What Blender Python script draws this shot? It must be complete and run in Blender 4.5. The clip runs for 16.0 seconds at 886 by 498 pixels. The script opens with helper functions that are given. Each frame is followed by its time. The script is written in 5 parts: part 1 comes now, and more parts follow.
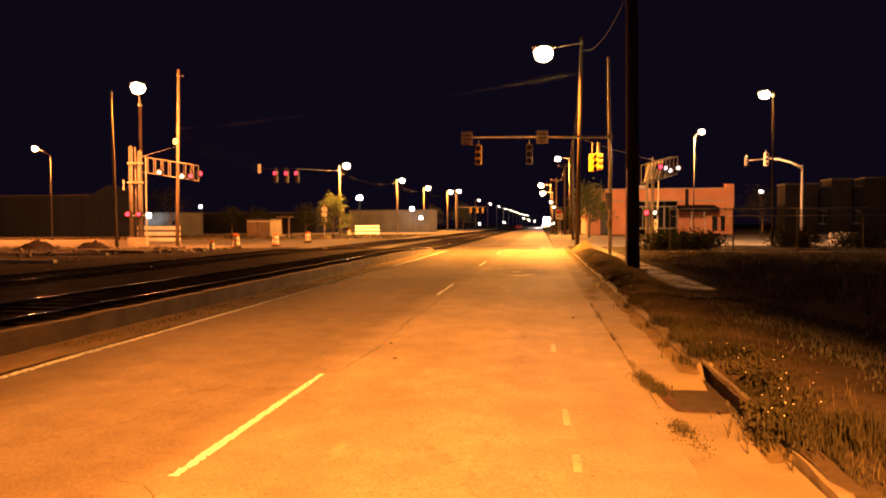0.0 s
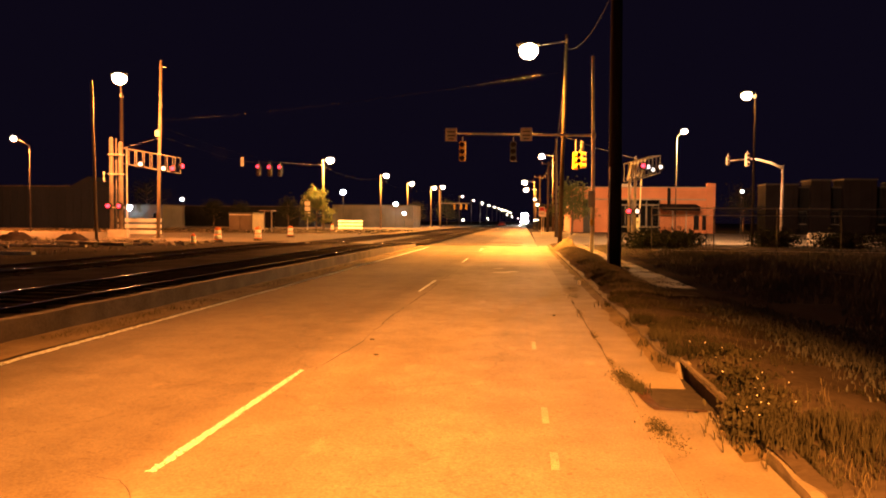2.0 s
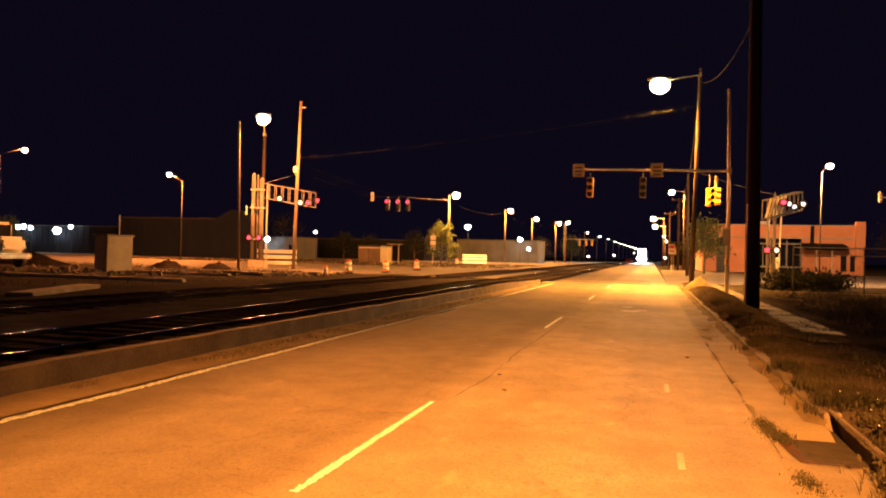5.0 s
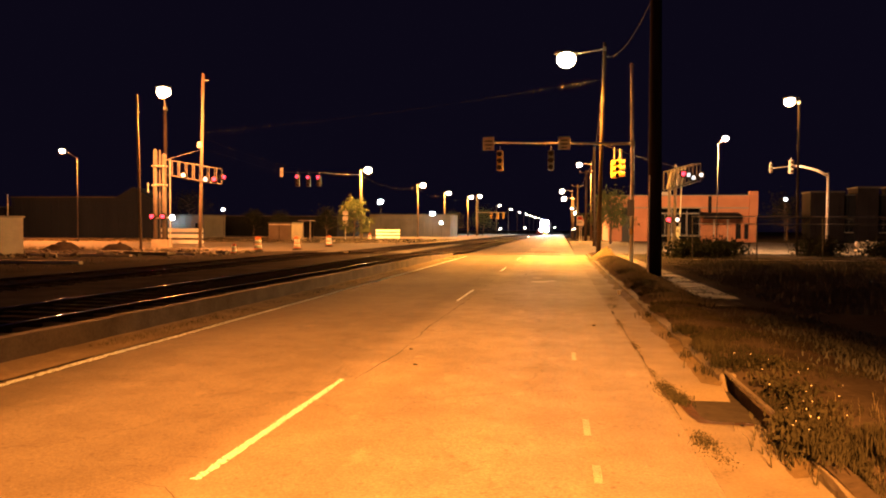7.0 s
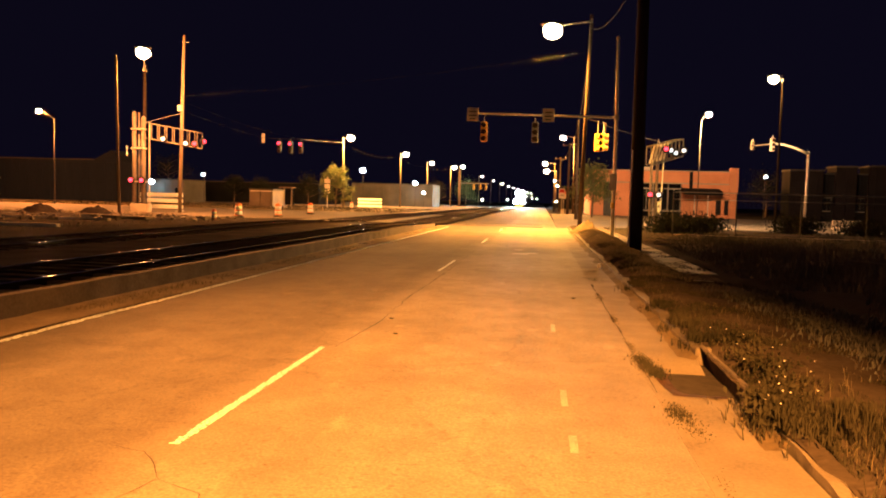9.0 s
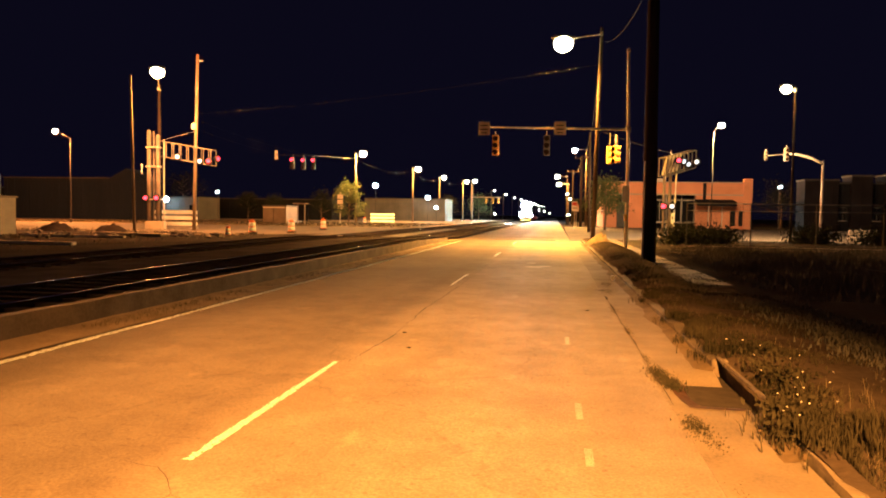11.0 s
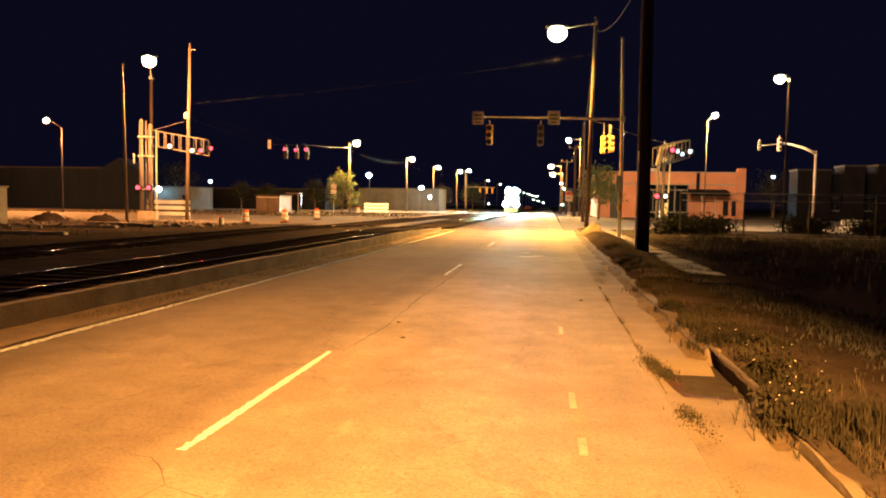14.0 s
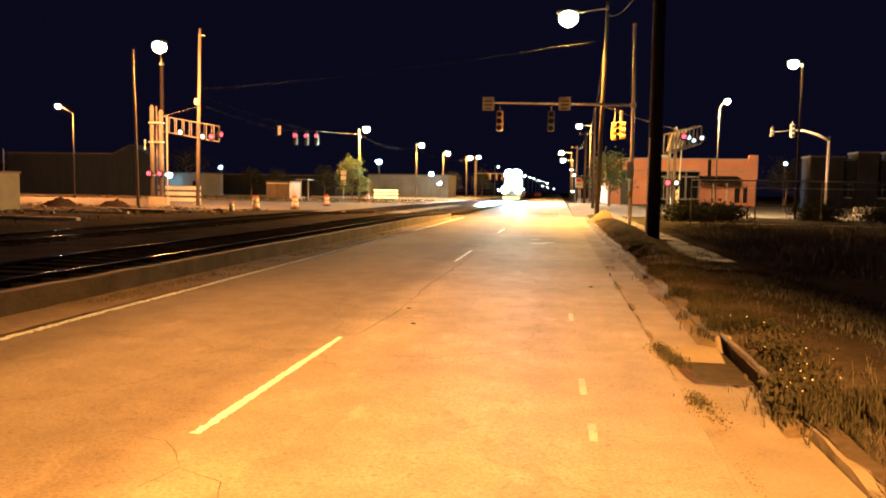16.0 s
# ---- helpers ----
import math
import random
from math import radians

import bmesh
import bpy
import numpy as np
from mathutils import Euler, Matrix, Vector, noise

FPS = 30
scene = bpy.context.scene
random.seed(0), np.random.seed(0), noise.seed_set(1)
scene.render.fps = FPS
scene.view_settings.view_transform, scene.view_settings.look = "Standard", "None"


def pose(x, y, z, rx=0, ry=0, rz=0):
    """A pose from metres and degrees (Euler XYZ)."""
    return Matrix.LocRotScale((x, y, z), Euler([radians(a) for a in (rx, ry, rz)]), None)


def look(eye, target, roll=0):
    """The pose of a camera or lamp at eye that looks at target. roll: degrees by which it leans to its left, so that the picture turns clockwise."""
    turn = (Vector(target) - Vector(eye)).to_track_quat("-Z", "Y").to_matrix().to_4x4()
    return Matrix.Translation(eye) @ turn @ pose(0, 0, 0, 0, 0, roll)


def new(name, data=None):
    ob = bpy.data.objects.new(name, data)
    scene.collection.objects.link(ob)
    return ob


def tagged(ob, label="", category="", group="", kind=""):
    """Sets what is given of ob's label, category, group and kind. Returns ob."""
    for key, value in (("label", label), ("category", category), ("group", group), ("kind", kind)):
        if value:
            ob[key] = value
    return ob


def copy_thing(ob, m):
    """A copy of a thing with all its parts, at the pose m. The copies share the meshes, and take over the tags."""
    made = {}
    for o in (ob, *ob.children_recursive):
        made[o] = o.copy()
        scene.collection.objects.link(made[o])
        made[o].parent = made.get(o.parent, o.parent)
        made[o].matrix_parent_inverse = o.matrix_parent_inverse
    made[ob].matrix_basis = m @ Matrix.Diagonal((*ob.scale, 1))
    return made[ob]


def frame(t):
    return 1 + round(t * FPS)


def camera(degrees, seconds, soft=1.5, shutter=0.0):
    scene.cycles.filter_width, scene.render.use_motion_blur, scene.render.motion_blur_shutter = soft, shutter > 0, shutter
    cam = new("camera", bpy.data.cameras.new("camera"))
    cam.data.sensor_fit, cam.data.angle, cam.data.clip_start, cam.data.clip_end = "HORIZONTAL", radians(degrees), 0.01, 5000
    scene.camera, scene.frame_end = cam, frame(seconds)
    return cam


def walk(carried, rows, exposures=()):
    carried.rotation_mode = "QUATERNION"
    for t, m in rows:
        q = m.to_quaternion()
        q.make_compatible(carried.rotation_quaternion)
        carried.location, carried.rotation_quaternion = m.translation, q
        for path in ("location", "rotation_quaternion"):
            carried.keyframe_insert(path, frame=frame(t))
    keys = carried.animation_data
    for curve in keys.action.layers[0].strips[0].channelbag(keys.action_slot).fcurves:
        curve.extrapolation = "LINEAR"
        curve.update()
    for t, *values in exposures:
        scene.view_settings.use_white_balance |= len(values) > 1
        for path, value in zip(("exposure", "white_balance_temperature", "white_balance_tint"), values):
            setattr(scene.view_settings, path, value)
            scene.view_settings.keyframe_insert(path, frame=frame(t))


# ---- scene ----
cam = camera(61.54, 16.0, soft=1.9, shutter=0.4)
PATH = [
    (0, 0, 0, 1.56, 88.157, 0.244, 7.393),
    (0.5, 0.006, -0.002, 1.561, 87.772, -0.266, 6.788),
    (1, 0.002, -0.018, 1.562, 88.11, -0.531, 6.841),
    (1.5, -0.004, -0.01, 1.557, 87.886, -0.435, 6.761),
    (2, 0.015, -0.004, 1.573, 87.835, -0.462, 6.125),
    (2.5, -0.035, 0.003, 1.578, 88.905, 0.758, 9.541),
    (3, -0.076, -0.042, 1.597, 90, -0.968, 15.721),
    (3.2, -0.059, -0.012, 1.581, 90.448, -1.653, 16.991),
    (5.3, -0.046, -0.115, 1.583, 90.342, -0.983, 15.106),
    (5.5, -0.032, -0.071, 1.58, 90.054, 0.469, 14.138),
    (6, -0.032, -0.034, 1.57, 88.726, 0.196, 11.223),
    (6.5, -0.03, -0.013, 1.565, 88.052, -0.788, 9.828),
    (7, -0.011, -0.003, 1.58, 88.523, -0.317, 8.961),
    (7.5, -0.011, -0.017, 1.564, 87.402, -1.352, 6.75),
    (8, -0.028, -0.002, 1.568, 86.433, -1.276, 7.01),
    (10.3, -0.002, -0.009, 1.59, 86.213, -1.558, 8.225),
    (10.5, -0.015, 0.02, 1.571, 86.635, -1.197, 8.393),
    (11, -0.012, 0.008, 1.569, 87.339, -0.872, 8.564),
    (11.5, -0.002, 0.014, 1.575, 87.033, -0.666, 8.197),
    (12, -0.005, 0.01, 1.569, 87.346, -0.524, 8.22),
    (12.5, -0.014, 0.011, 1.567, 86.866, -1.026, 7.955),
    (13, -0.015, 0.016, 1.574, 86.293, -0.736, 7.799),
    (13.5, -0.009, 0.015, 1.577, 86.358, -0.597, 7.987),
    (14, -0.014, 0.018, 1.568, 86.565, -0.867, 8.088),
    (14.5, -0.01, 0.003, 1.572, 86.162, -0.726, 8.102),
    (15, -0.013, 0.009, 1.57, 86.058, -0.578, 8.467),
    (15.5, -0.016, 0.013, 1.565, 85.707, -0.871, 8.533),
    (16, -0.023, 0.004, 1.568, 85.509, -0.965, 8.83),
]
EXPOSURES = [(0.0, 0.0, 6450, 6), (2.0, 0.0, 6300, 4), (7.0, 0.0, 5850, -4), (16.0, 0.14, 4480, -27)]
walk(cam, [(t, pose(x, y, z, rx, ry, rz)) for t, x, y, z, rx, ry, rz in PATH], EXPOSURES)

# ---- night sky and lamps ----
world = bpy.data.worlds.new("night_sky")
scene.world = world
world.use_nodes = True
bg = world.node_tree.nodes["Background"]
bg.inputs["Color"].default_value = (0.0038, 0.0024, 0.0072, 1)
bg.inputs["Strength"].default_value = 1.0

SODIUM = (1.0, 0.305, 0.034)
DEEP_SODIUM = (1.0, 0.25, 0.045)
WARM = (1.0, 0.62, 0.28)
WHITE = (0.88, 0.95, 1.0)


def lamp_light(at, power, colour, radius=0.22):
    data = bpy.data.lights.new("lamp_light", "POINT")
    data.energy, data.color, data.shadow_soft_size = power, colour, radius
    ob = new("lamp_light", data)
    ob.location = at
    return ob


def road_light(at, towards, power, colour, cone, radius):
    """The light of a shielded road lamp, thrown one way and fading to its edge."""
    data = bpy.data.lights.new("road_light", "SPOT")
    data.energy, data.color, data.shadow_soft_size = power, colour, radius
    data.spot_size, data.spot_blend = radians(cone), 1.0
    ob = new("road_light", data)
    ob.matrix_basis = look(at, towards)
    return ob


# ---- materials ----
def nodes_of(name):
    m = bpy.data.materials.new(name)
    m.use_nodes = True
    return m, m.node_tree, m.node_tree.nodes["Principled BSDF"]


def surface(name, a, b, rough=0.8, metal=0.0, fine=40.0, coarse=1.5, bump=0.3, space="Position", third=None, streak=None, gloss=0.5):
    """Two colours mixed by coarse and fine noise, with relief from the fine noise."""
    m, tree, bsdf = nodes_of(name)
    N, L = tree.nodes.new, tree.links.new
    if space == "Position":
        where = N("ShaderNodeNewGeometry").outputs["Position"]
    else:
        where = N("ShaderNodeTexCoord").outputs["Object"]
    if streak:
        stretch = N("ShaderNodeMapping")
        stretch.inputs["Scale"].default_value = streak
        L(where, stretch.inputs["Vector"])
        where = stretch.outputs["Vector"]
    n1, n2 = N("ShaderNodeTexNoise"), N("ShaderNodeTexNoise")
    n1.inputs["Scale"].default_value, n2.inputs["Scale"].default_value = coarse, fine
    n1.inputs["Detail"].default_value, n2.inputs["Detail"].default_value = 5, 4
    for n in (n1, n2):
        L(where, n.inputs["Vector"])
    add = N("ShaderNodeMath")
    add.operation = "MULTIPLY_ADD"
    L(n2.outputs["Fac"], add.inputs[0])
    add.inputs[1].default_value = 0.45
    L(n1.outputs["Fac"], add.inputs[2])
    ramp = N("ShaderNodeValToRGB")
    ramp.color_ramp.elements[0].position, ramp.color_ramp.elements[1].position = 0.5, 0.95
    ramp.color_ramp.elements[0].color, ramp.color_ramp.elements[1].color = (*a, 1), (*b, 1)
    if third:
        e = ramp.color_ramp.elements.new(0.42)
        e.color = (*third, 1)
    L(add.outputs[0], ramp.inputs["Fac"])
    L(ramp.outputs["Color"], bsdf.inputs["Base Color"])
    bsdf.inputs["Roughness"].default_value = rough
    bsdf.inputs["Metallic"].default_value = metal
    bsdf.inputs["Specular IOR Level"].default_value = gloss
    if bump:
        bp = N("ShaderNodeBump")
        bp.inputs["Strength"].default_value, bp.inputs["Distance"].default_value = bump, 0.01
        L(n2.outputs["Fac"], bp.inputs["Height"])
        L(bp.outputs["Normal"], bsdf.inputs["Normal"])
    return m


def glow(name, colour, strength):
    m, tree, bsdf = nodes_of(name)
    bsdf.inputs["Base Color"].default_value = (*colour, 1)
    bsdf.inputs["Emission Color"].default_value = (*colour, 1)
    bsdf.inputs["Emission Strength"].default_value = strength
    return m


def asphalt_road():
    m, tree, bsdf = nodes_of("worn_asphalt")
    N, L = tree.nodes.new, tree.links.new
    where = N("ShaderNodeNewGeometry").outputs["Position"]

    def noise_at(scale, detail=5, stretch=None):
        n = N("ShaderNodeTexNoise")
        n.inputs["Scale"].default_value, n.inputs["Detail"].default_value = scale, detail
        v = where
        if stretch:
            mp = N("ShaderNodeMapping")
            mp.inputs["Scale"].default_value = stretch
            L(where, mp.inputs["Vector"])
            v = mp.outputs["Vector"]
        L(v, n.inputs["Vector"])
        return n.outputs["Fac"]

    def ramp(fac, p0, c0, p1, c1):
        r = N("ShaderNodeValToRGB")
        r.color_ramp.elements[0].position, r.color_ramp.elements[1].position = p0, p1
        r.color_ramp.elements[0].color, r.color_ramp.elements[1].color = (*c0, 1), (*c1, 1)
        L(fac, r.inputs["Fac"])
        return r.outputs["Color"]

    def mix(kind, a, b, fac=1.0):
        x = N("ShaderNodeMix")
        x.data_type, x.blend_type = "RGBA", kind
        x.inputs["Factor"].default_value = fac
        L(a, x.inputs["A"]), L(b, x.inputs["B"])
        return x.outputs["Result"]

    big = ramp(noise_at(0.35, 6), 0.3, (0.195, 0.172, 0.145), 0.72, (0.295, 0.262, 0.222))
    grain = ramp(noise_at(55, 3), 0.3, (0.72, 0.72, 0.72), 0.72, (1.15, 1.15, 1.15))
    wear = ramp(noise_at(1.0, 4, (1.1, 0.035, 1)), 0.34, (0.87, 0.86, 0.845), 0.66, (1.06, 1.06, 1.06))
    spots = ramp(noise_at(2.3, 7), 0.34, (0.88, 0.865, 0.85), 0.6, (1.05, 1.05, 1.05))
    base = mix("MULTIPLY", mix("MULTIPLY", mix("MULTIPLY", big, grain), wear), spots)
    smears = ramp(noise_at(3.1, 3, (1.0, 0.55, 1)), 0.62, (1, 1, 1), 0.72, (1.2, 1.2, 1.18))
    chips = ramp(noise_at(17, 2), 0.3, (0.76, 0.74, 0.72), 0.37, (1, 1, 1))
    base = mix("MULTIPLY", mix("MULTIPLY", base, smears), chips)
    vor = N("ShaderNodeTexVoronoi")
    vor.feature = "DISTANCE_TO_EDGE"
    vor.inputs["Scale"].default_value = 0.23
    warp = N("ShaderNodeTexNoise")
    warp.inputs["Scale"].default_value, warp.inputs["Detail"].default_value = 1.6, 6
    L(where, warp.inputs["Vector"])
    shift = N("ShaderNodeMix")
    shift.data_type, shift.blend_type = "RGBA", "LINEAR_LIGHT"
    shift.inputs["Factor"].default_value = 0.55
    L(where, shift.inputs["A"]), L(warp.outputs["Color"], shift.inputs["B"])
    L(shift.outputs["Result"], vor.inputs["Vector"])
    cracks = ramp(vor.outputs["Distance"], 0.002, (0.72, 0.71, 0.7), 0.006, (1, 1, 1))
    base = mix("MULTIPLY", base, cracks, 0.6)
    # the far lane was paved earlier and is darker; its joint wanders beside the dashes
    split, edge = N("ShaderNodeSeparateXYZ"), N("ShaderNodeMath")
    L(where, split.inputs["Vector"])
    edge.operation = "MULTIPLY_ADD"
    L(noise_at(0.8, 6), edge.inputs[0])
    edge.inputs[1].default_value = 0.9
    L(split.outputs["X"], edge.inputs[2])
    span = N("ShaderNodeMapRange")
    span.inputs["From Min"].default_value, span.inputs["From Max"].default_value = -2.15, -1.45
    L(edge.outputs[0], span.inputs["Value"])
    lanes = ramp(span.outputs["Result"], 0.0, (0.63, 0.6, 0.57), 1.0, (1.04, 1.04, 1.04))
    base = mix("MULTIPLY", base, lanes)
    L(base, bsdf.inputs["Base Color"])
    bsdf.inputs["Roughness"].default_value = 0.78
    bsdf.inputs["Specular IOR Level"].default_value = 0.22
    bp = N("ShaderNodeBump")
    bp.inputs["Strength"].default_value, bp.inputs["Distance"].default_value = 0.5, 0.008
    L(noise_at(90, 3), bp.inputs["Height"])
    L(bp.outputs["Normal"], bsdf.inputs["Normal"])
    return m


def lets_light_through(m, share):
    """Thin blades pass part of the light that falls on their far side."""
    tree, bsdf = m.node_tree, m.node_tree.nodes["Principled BSDF"]
    thin, both = tree.nodes.new("ShaderNodeBsdfTranslucent"), tree.nodes.new("ShaderNodeMixShader")
    tree.links.new(bsdf.inputs["Base Color"].links[0].from_socket, thin.inputs["Color"])
    both.inputs["Fac"].default_value = share
    tree.links.new(bsdf.outputs["BSDF"], both.inputs[1])
    tree.links.new(thin.outputs["BSDF"], both.inputs[2])
    tree.links.new(both.outputs["Shader"], tree.nodes["Material Output"].inputs["Surface"])
    return m


ASPHALT = asphalt_road()
OLD_ASPHALT = surface("old_lot_asphalt", (0.075, 0.066, 0.058), (0.14, 0.127, 0.112), 0.85, fine=60, coarse=0.4, bump=0.5)
OLD_KERB = surface("dirty_kerb_concrete", (0.07, 0.058, 0.045), (0.17, 0.145, 0.115), 0.9, fine=24, coarse=1.6, bump=0.7, third=(0.04, 0.032, 0.022))
CONCRETE = surface("weathered_concrete", (0.26, 0.24, 0.21), (0.42, 0.39, 0.35), 0.85, fine=30, coarse=1.2, bump=0.4, third=(0.16, 0.145, 0.12))
GUTTER = surface("gutter_concrete", (0.165, 0.143, 0.117), (0.275, 0.242, 0.202), 0.9, fine=38, coarse=1.3, bump=0.6, gloss=0.2, third=(0.085, 0.07, 0.052))
BALLAST = surface("dark_ballast", (0.033, 0.029, 0.034), (0.08, 0.072, 0.08), 0.95, fine=22, coarse=1.1, bump=1.0, gloss=0.0)
SOIL = surface("dry_soil", (0.048, 0.04, 0.035), (0.105, 0.086, 0.074), 0.95, gloss=0.0, fine=14, coarse=1.3, bump=0.9, third=(0.028, 0.025, 0.022))
EARTH = surface("dark_earth", (0.03, 0.028, 0.03), (0.075, 0.068, 0.068), 0.95, fine=9, coarse=0.2, bump=0.6, gloss=0.0)
WORN_EARTH = surface("dry_tan_earth", (0.1, 0.078, 0.05), (0.19, 0.15, 0.095), 0.95, fine=20, coarse=1.6, bump=0.7, gloss=0.1)
SPOIL = surface("dark_spoil_earth", (0.009, 0.008, 0.009), (0.026, 0.022, 0.022), 0.95, fine=8, coarse=1.2, bump=1.0, gloss=0.0)
SAND = surface("pale_sandy_dirt", (0.17, 0.125, 0.075), (0.3, 0.23, 0.145), 0.95, fine=26, coarse=2.0, bump=0.8)
PAINT_LINE = surface("worn_road_paint", (0.66, 0.76, 0.82), (0.78, 0.9, 0.98), 0.6, fine=60, coarse=9, bump=0.4, third=(0.42, 0.44, 0.42))
FAINT_LINE = surface("faded_road_paint", (0.29, 0.27, 0.235), (0.44, 0.41, 0.355), 0.7, fine=60, coarse=7, bump=0.3)
RAIL_STEEL = surface("rail_steel", (0.34, 0.33, 0.33), (0.5, 0.49, 0.49), 0.17, 1.0, fine=30, coarse=1, bump=0.02)
# Near-black web and foot, so that only the rail heads stand out.
RAIL_DARK = surface("dark_rail_web", (0.004, 0.003, 0.002), (0.012, 0.007, 0.005), 0.9, 0.0, fine=30, coarse=2, gloss=0.0)
TIMBER = surface("tie_timber", (0.025, 0.021, 0.023), (0.058, 0.049, 0.05), 0.95, fine=30, coarse=2, gloss=0.0)
# Pole wood in dim, lit, plain and unlit tones, the lighting put into colour.
DIM_WOOD = surface("dim_pole_wood", (0.03, 0.024, 0.019), (0.085, 0.067, 0.052), 0.9, fine=26, coarse=2, bump=0.6, streak=(1, 1, 0.12), gloss=0.1)
LIT_WOOD = surface("lit_pole_wood", (0.15, 0.118, 0.087), (0.27, 0.215, 0.165), 0.85, fine=26, coarse=2, bump=0.6, streak=(1, 1, 0.12))
WOOD = surface("pole_wood", (0.07, 0.055, 0.042), (0.16, 0.125, 0.095), 0.85, fine=26, coarse=2, bump=0.6, streak=(1, 1, 0.12))
UNLIT_WOOD = surface("unlit_pole_wood", (0.016, 0.014, 0.014), (0.036, 0.03, 0.027), 0.9, fine=26, coarse=2, bump=0.6, streak=(1, 1, 0.12), gloss=0.05)
# Lighter copy of the galvanised steel for lamp-lit mast pole and arms.
LIT_STEEL = surface("lit_galvanised_steel", (0.6, 0.59, 0.57), (0.76, 0.75, 0.73), 0.45, 0.1, fine=25, coarse=2, bump=0.1)
STEEL = surface("galvanised_steel", (0.42, 0.42, 0.41), (0.58, 0.58, 0.56), 0.5, 0.15, fine=25, coarse=2, bump=0.1)
PAD = surface("reddish_brown_slab", (0.045, 0.026, 0.02), (0.1, 0.058, 0.042), 0.85, fine=30, coarse=5, bump=0.4, gloss=0.1)
DARK_SEAM = surface("dark_seam", (0.05, 0.045, 0.04), (0.09, 0.08, 0.07), 0.8, fine=40, coarse=3, gloss=0.2)
# Truss metal darker than the steel because less light reaches it.
TRUSS_GREY = surface("dim_truss_aluminium", (0.14, 0.14, 0.14), (0.24, 0.24, 0.235), 0.6, 0.2, fine=25, coarse=2, bump=0.1)
FENCE_STEEL = surface("dull_fence_steel", (0.035, 0.035, 0.035), (0.075, 0.075, 0.072), 0.6, 0.3, fine=25, coarse=2, bump=0.1)
ALU = surface("painted_aluminium", (0.15, 0.135, 0.13), (0.24, 0.215, 0.205), 0.5, 0.3, fine=25, coarse=2, bump=0.1)
HOUSING = surface("grey_housing", (0.12, 0.12, 0.12), (0.2, 0.2, 0.2), 0.5, 0.3, fine=25, coarse=3, bump=0.1)
SLIM_POLE = surface("dull_painted_pole", (0.04, 0.038, 0.04), (0.075, 0.07, 0.072), 0.6, 0.0, fine=25, coarse=3, bump=0.1, gloss=0.2)
BLACK = surface("black_paint", (0.012, 0.012, 0.012), (0.025, 0.025, 0.025), 0.5, fine=30, coarse=3, bump=0.1)
YELLOW = surface("yellow_signal_paint", (0.55, 0.33, 0.02), (0.72, 0.45, 0.03), 0.45, fine=30, coarse=3, bump=0.1)
SIGN_WHITE = surface("sign_white", (0.7, 0.7, 0.68), (0.84, 0.84, 0.82), 0.5, fine=30, coarse=3, bump=0.05)
REFLECT_WHITE = surface("reflective_white", (0.76, 0.86, 0.9), (0.84, 0.94, 1.0), 0.35, fine=60, coarse=4, bump=0.05)
ORANGE = surface("orange_plastic", (0.62, 0.13, 0.015), (0.78, 0.2, 0.03), 0.5, fine=30, coarse=4, bump=0.05)
RUBBER = surface("black_rubber", (0.015, 0.015, 0.015), (0.035, 0.033, 0.03), 0.85, fine=40, coarse=4)
RED_SIGN = surface("red_sign_paint", (0.45, 0.03, 0.02), (0.6, 0.05, 0.03), 0.5, fine=30, coarse=3, bump=0.05)
BRICK_WALL = surface("painted_tan_masonry", (0.5, 0.22, 0.12), (0.64, 0.31, 0.18), 0.85, fine=14, coarse=0.5, bump=0.4)
# Siding coloured near-black blue to stand in for its dimness at night.
DIM_SIDING = surface("dim_blue_siding", (0.013, 0.019, 0.04), (0.022, 0.03, 0.056), 0.8, 0.0, gloss=0.1, fine=8, coarse=0.3, bump=0.2, streak=(1, 1, 0.15))
GREY_WALL = surface("grey_block_wall", (0.06, 0.06, 0.059), (0.115, 0.112, 0.108), 0.85, fine=12, coarse=0.4, bump=0.3)
# Facade and brick darkened to near black where little light reaches them.
UNLIT_WALL = surface("unlit_facade", (0.008, 0.009, 0.013), (0.018, 0.019, 0.026), 0.85, gloss=0.1, fine=6, coarse=0.3, bump=0.2)
DIM_BRICK = surface("unlit_brick", (0.012, 0.011, 0.015), (0.024, 0.021, 0.027), 0.9, gloss=0.1, fine=10, coarse=0.5, bump=0.3)
ROOFING = surface("dark_roofing", (0.03, 0.03, 0.03), (0.06, 0.06, 0.058), 0.9, fine=12, coarse=0.5)
CAB_GREY = surface("weathered_cabinet_paint", (0.3, 0.28, 0.27), (0.4, 0.375, 0.36), 0.55, 0.1, fine=14, coarse=1.2, bump=0.1)
LEAF = lets_light_through(surface("green_leaf", (0.045, 0.075, 0.025), (0.11, 0.13, 0.045), 0.7, fine=12, coarse=2, bump=0), 0.35)
BARK = surface("bark", (0.07, 0.05, 0.035), (0.14, 0.1, 0.07), 0.9, fine=25, coarse=3, bump=0.7)
GRASS = surface("dry_green_grass", (0.018, 0.019, 0.014), (0.05, 0.046, 0.034), 0.9, gloss=0.0, fine=7, coarse=0.9, bump=0)
# Leaf darkened in colour for bushes and trees standing in shade.
UNLIT_LEAF = surface("unlit_leaf", (0.011, 0.014, 0.013), (0.03, 0.034, 0.03), 0.95, fine=9, coarse=1, bump=0, gloss=0.0)
DRY_GRASS = lets_light_through(surface("bleached_dry_grass", (0.08, 0.072, 0.045), (0.2, 0.17, 0.105), 0.9, gloss=0.0, fine=6, coarse=0.8, bump=0), 0.45)
WEED = surface("dark_weeds", (0.05, 0.058, 0.064), (0.125, 0.13, 0.14), 0.95, fine=5, coarse=0.5, bump=0, gloss=0.0)
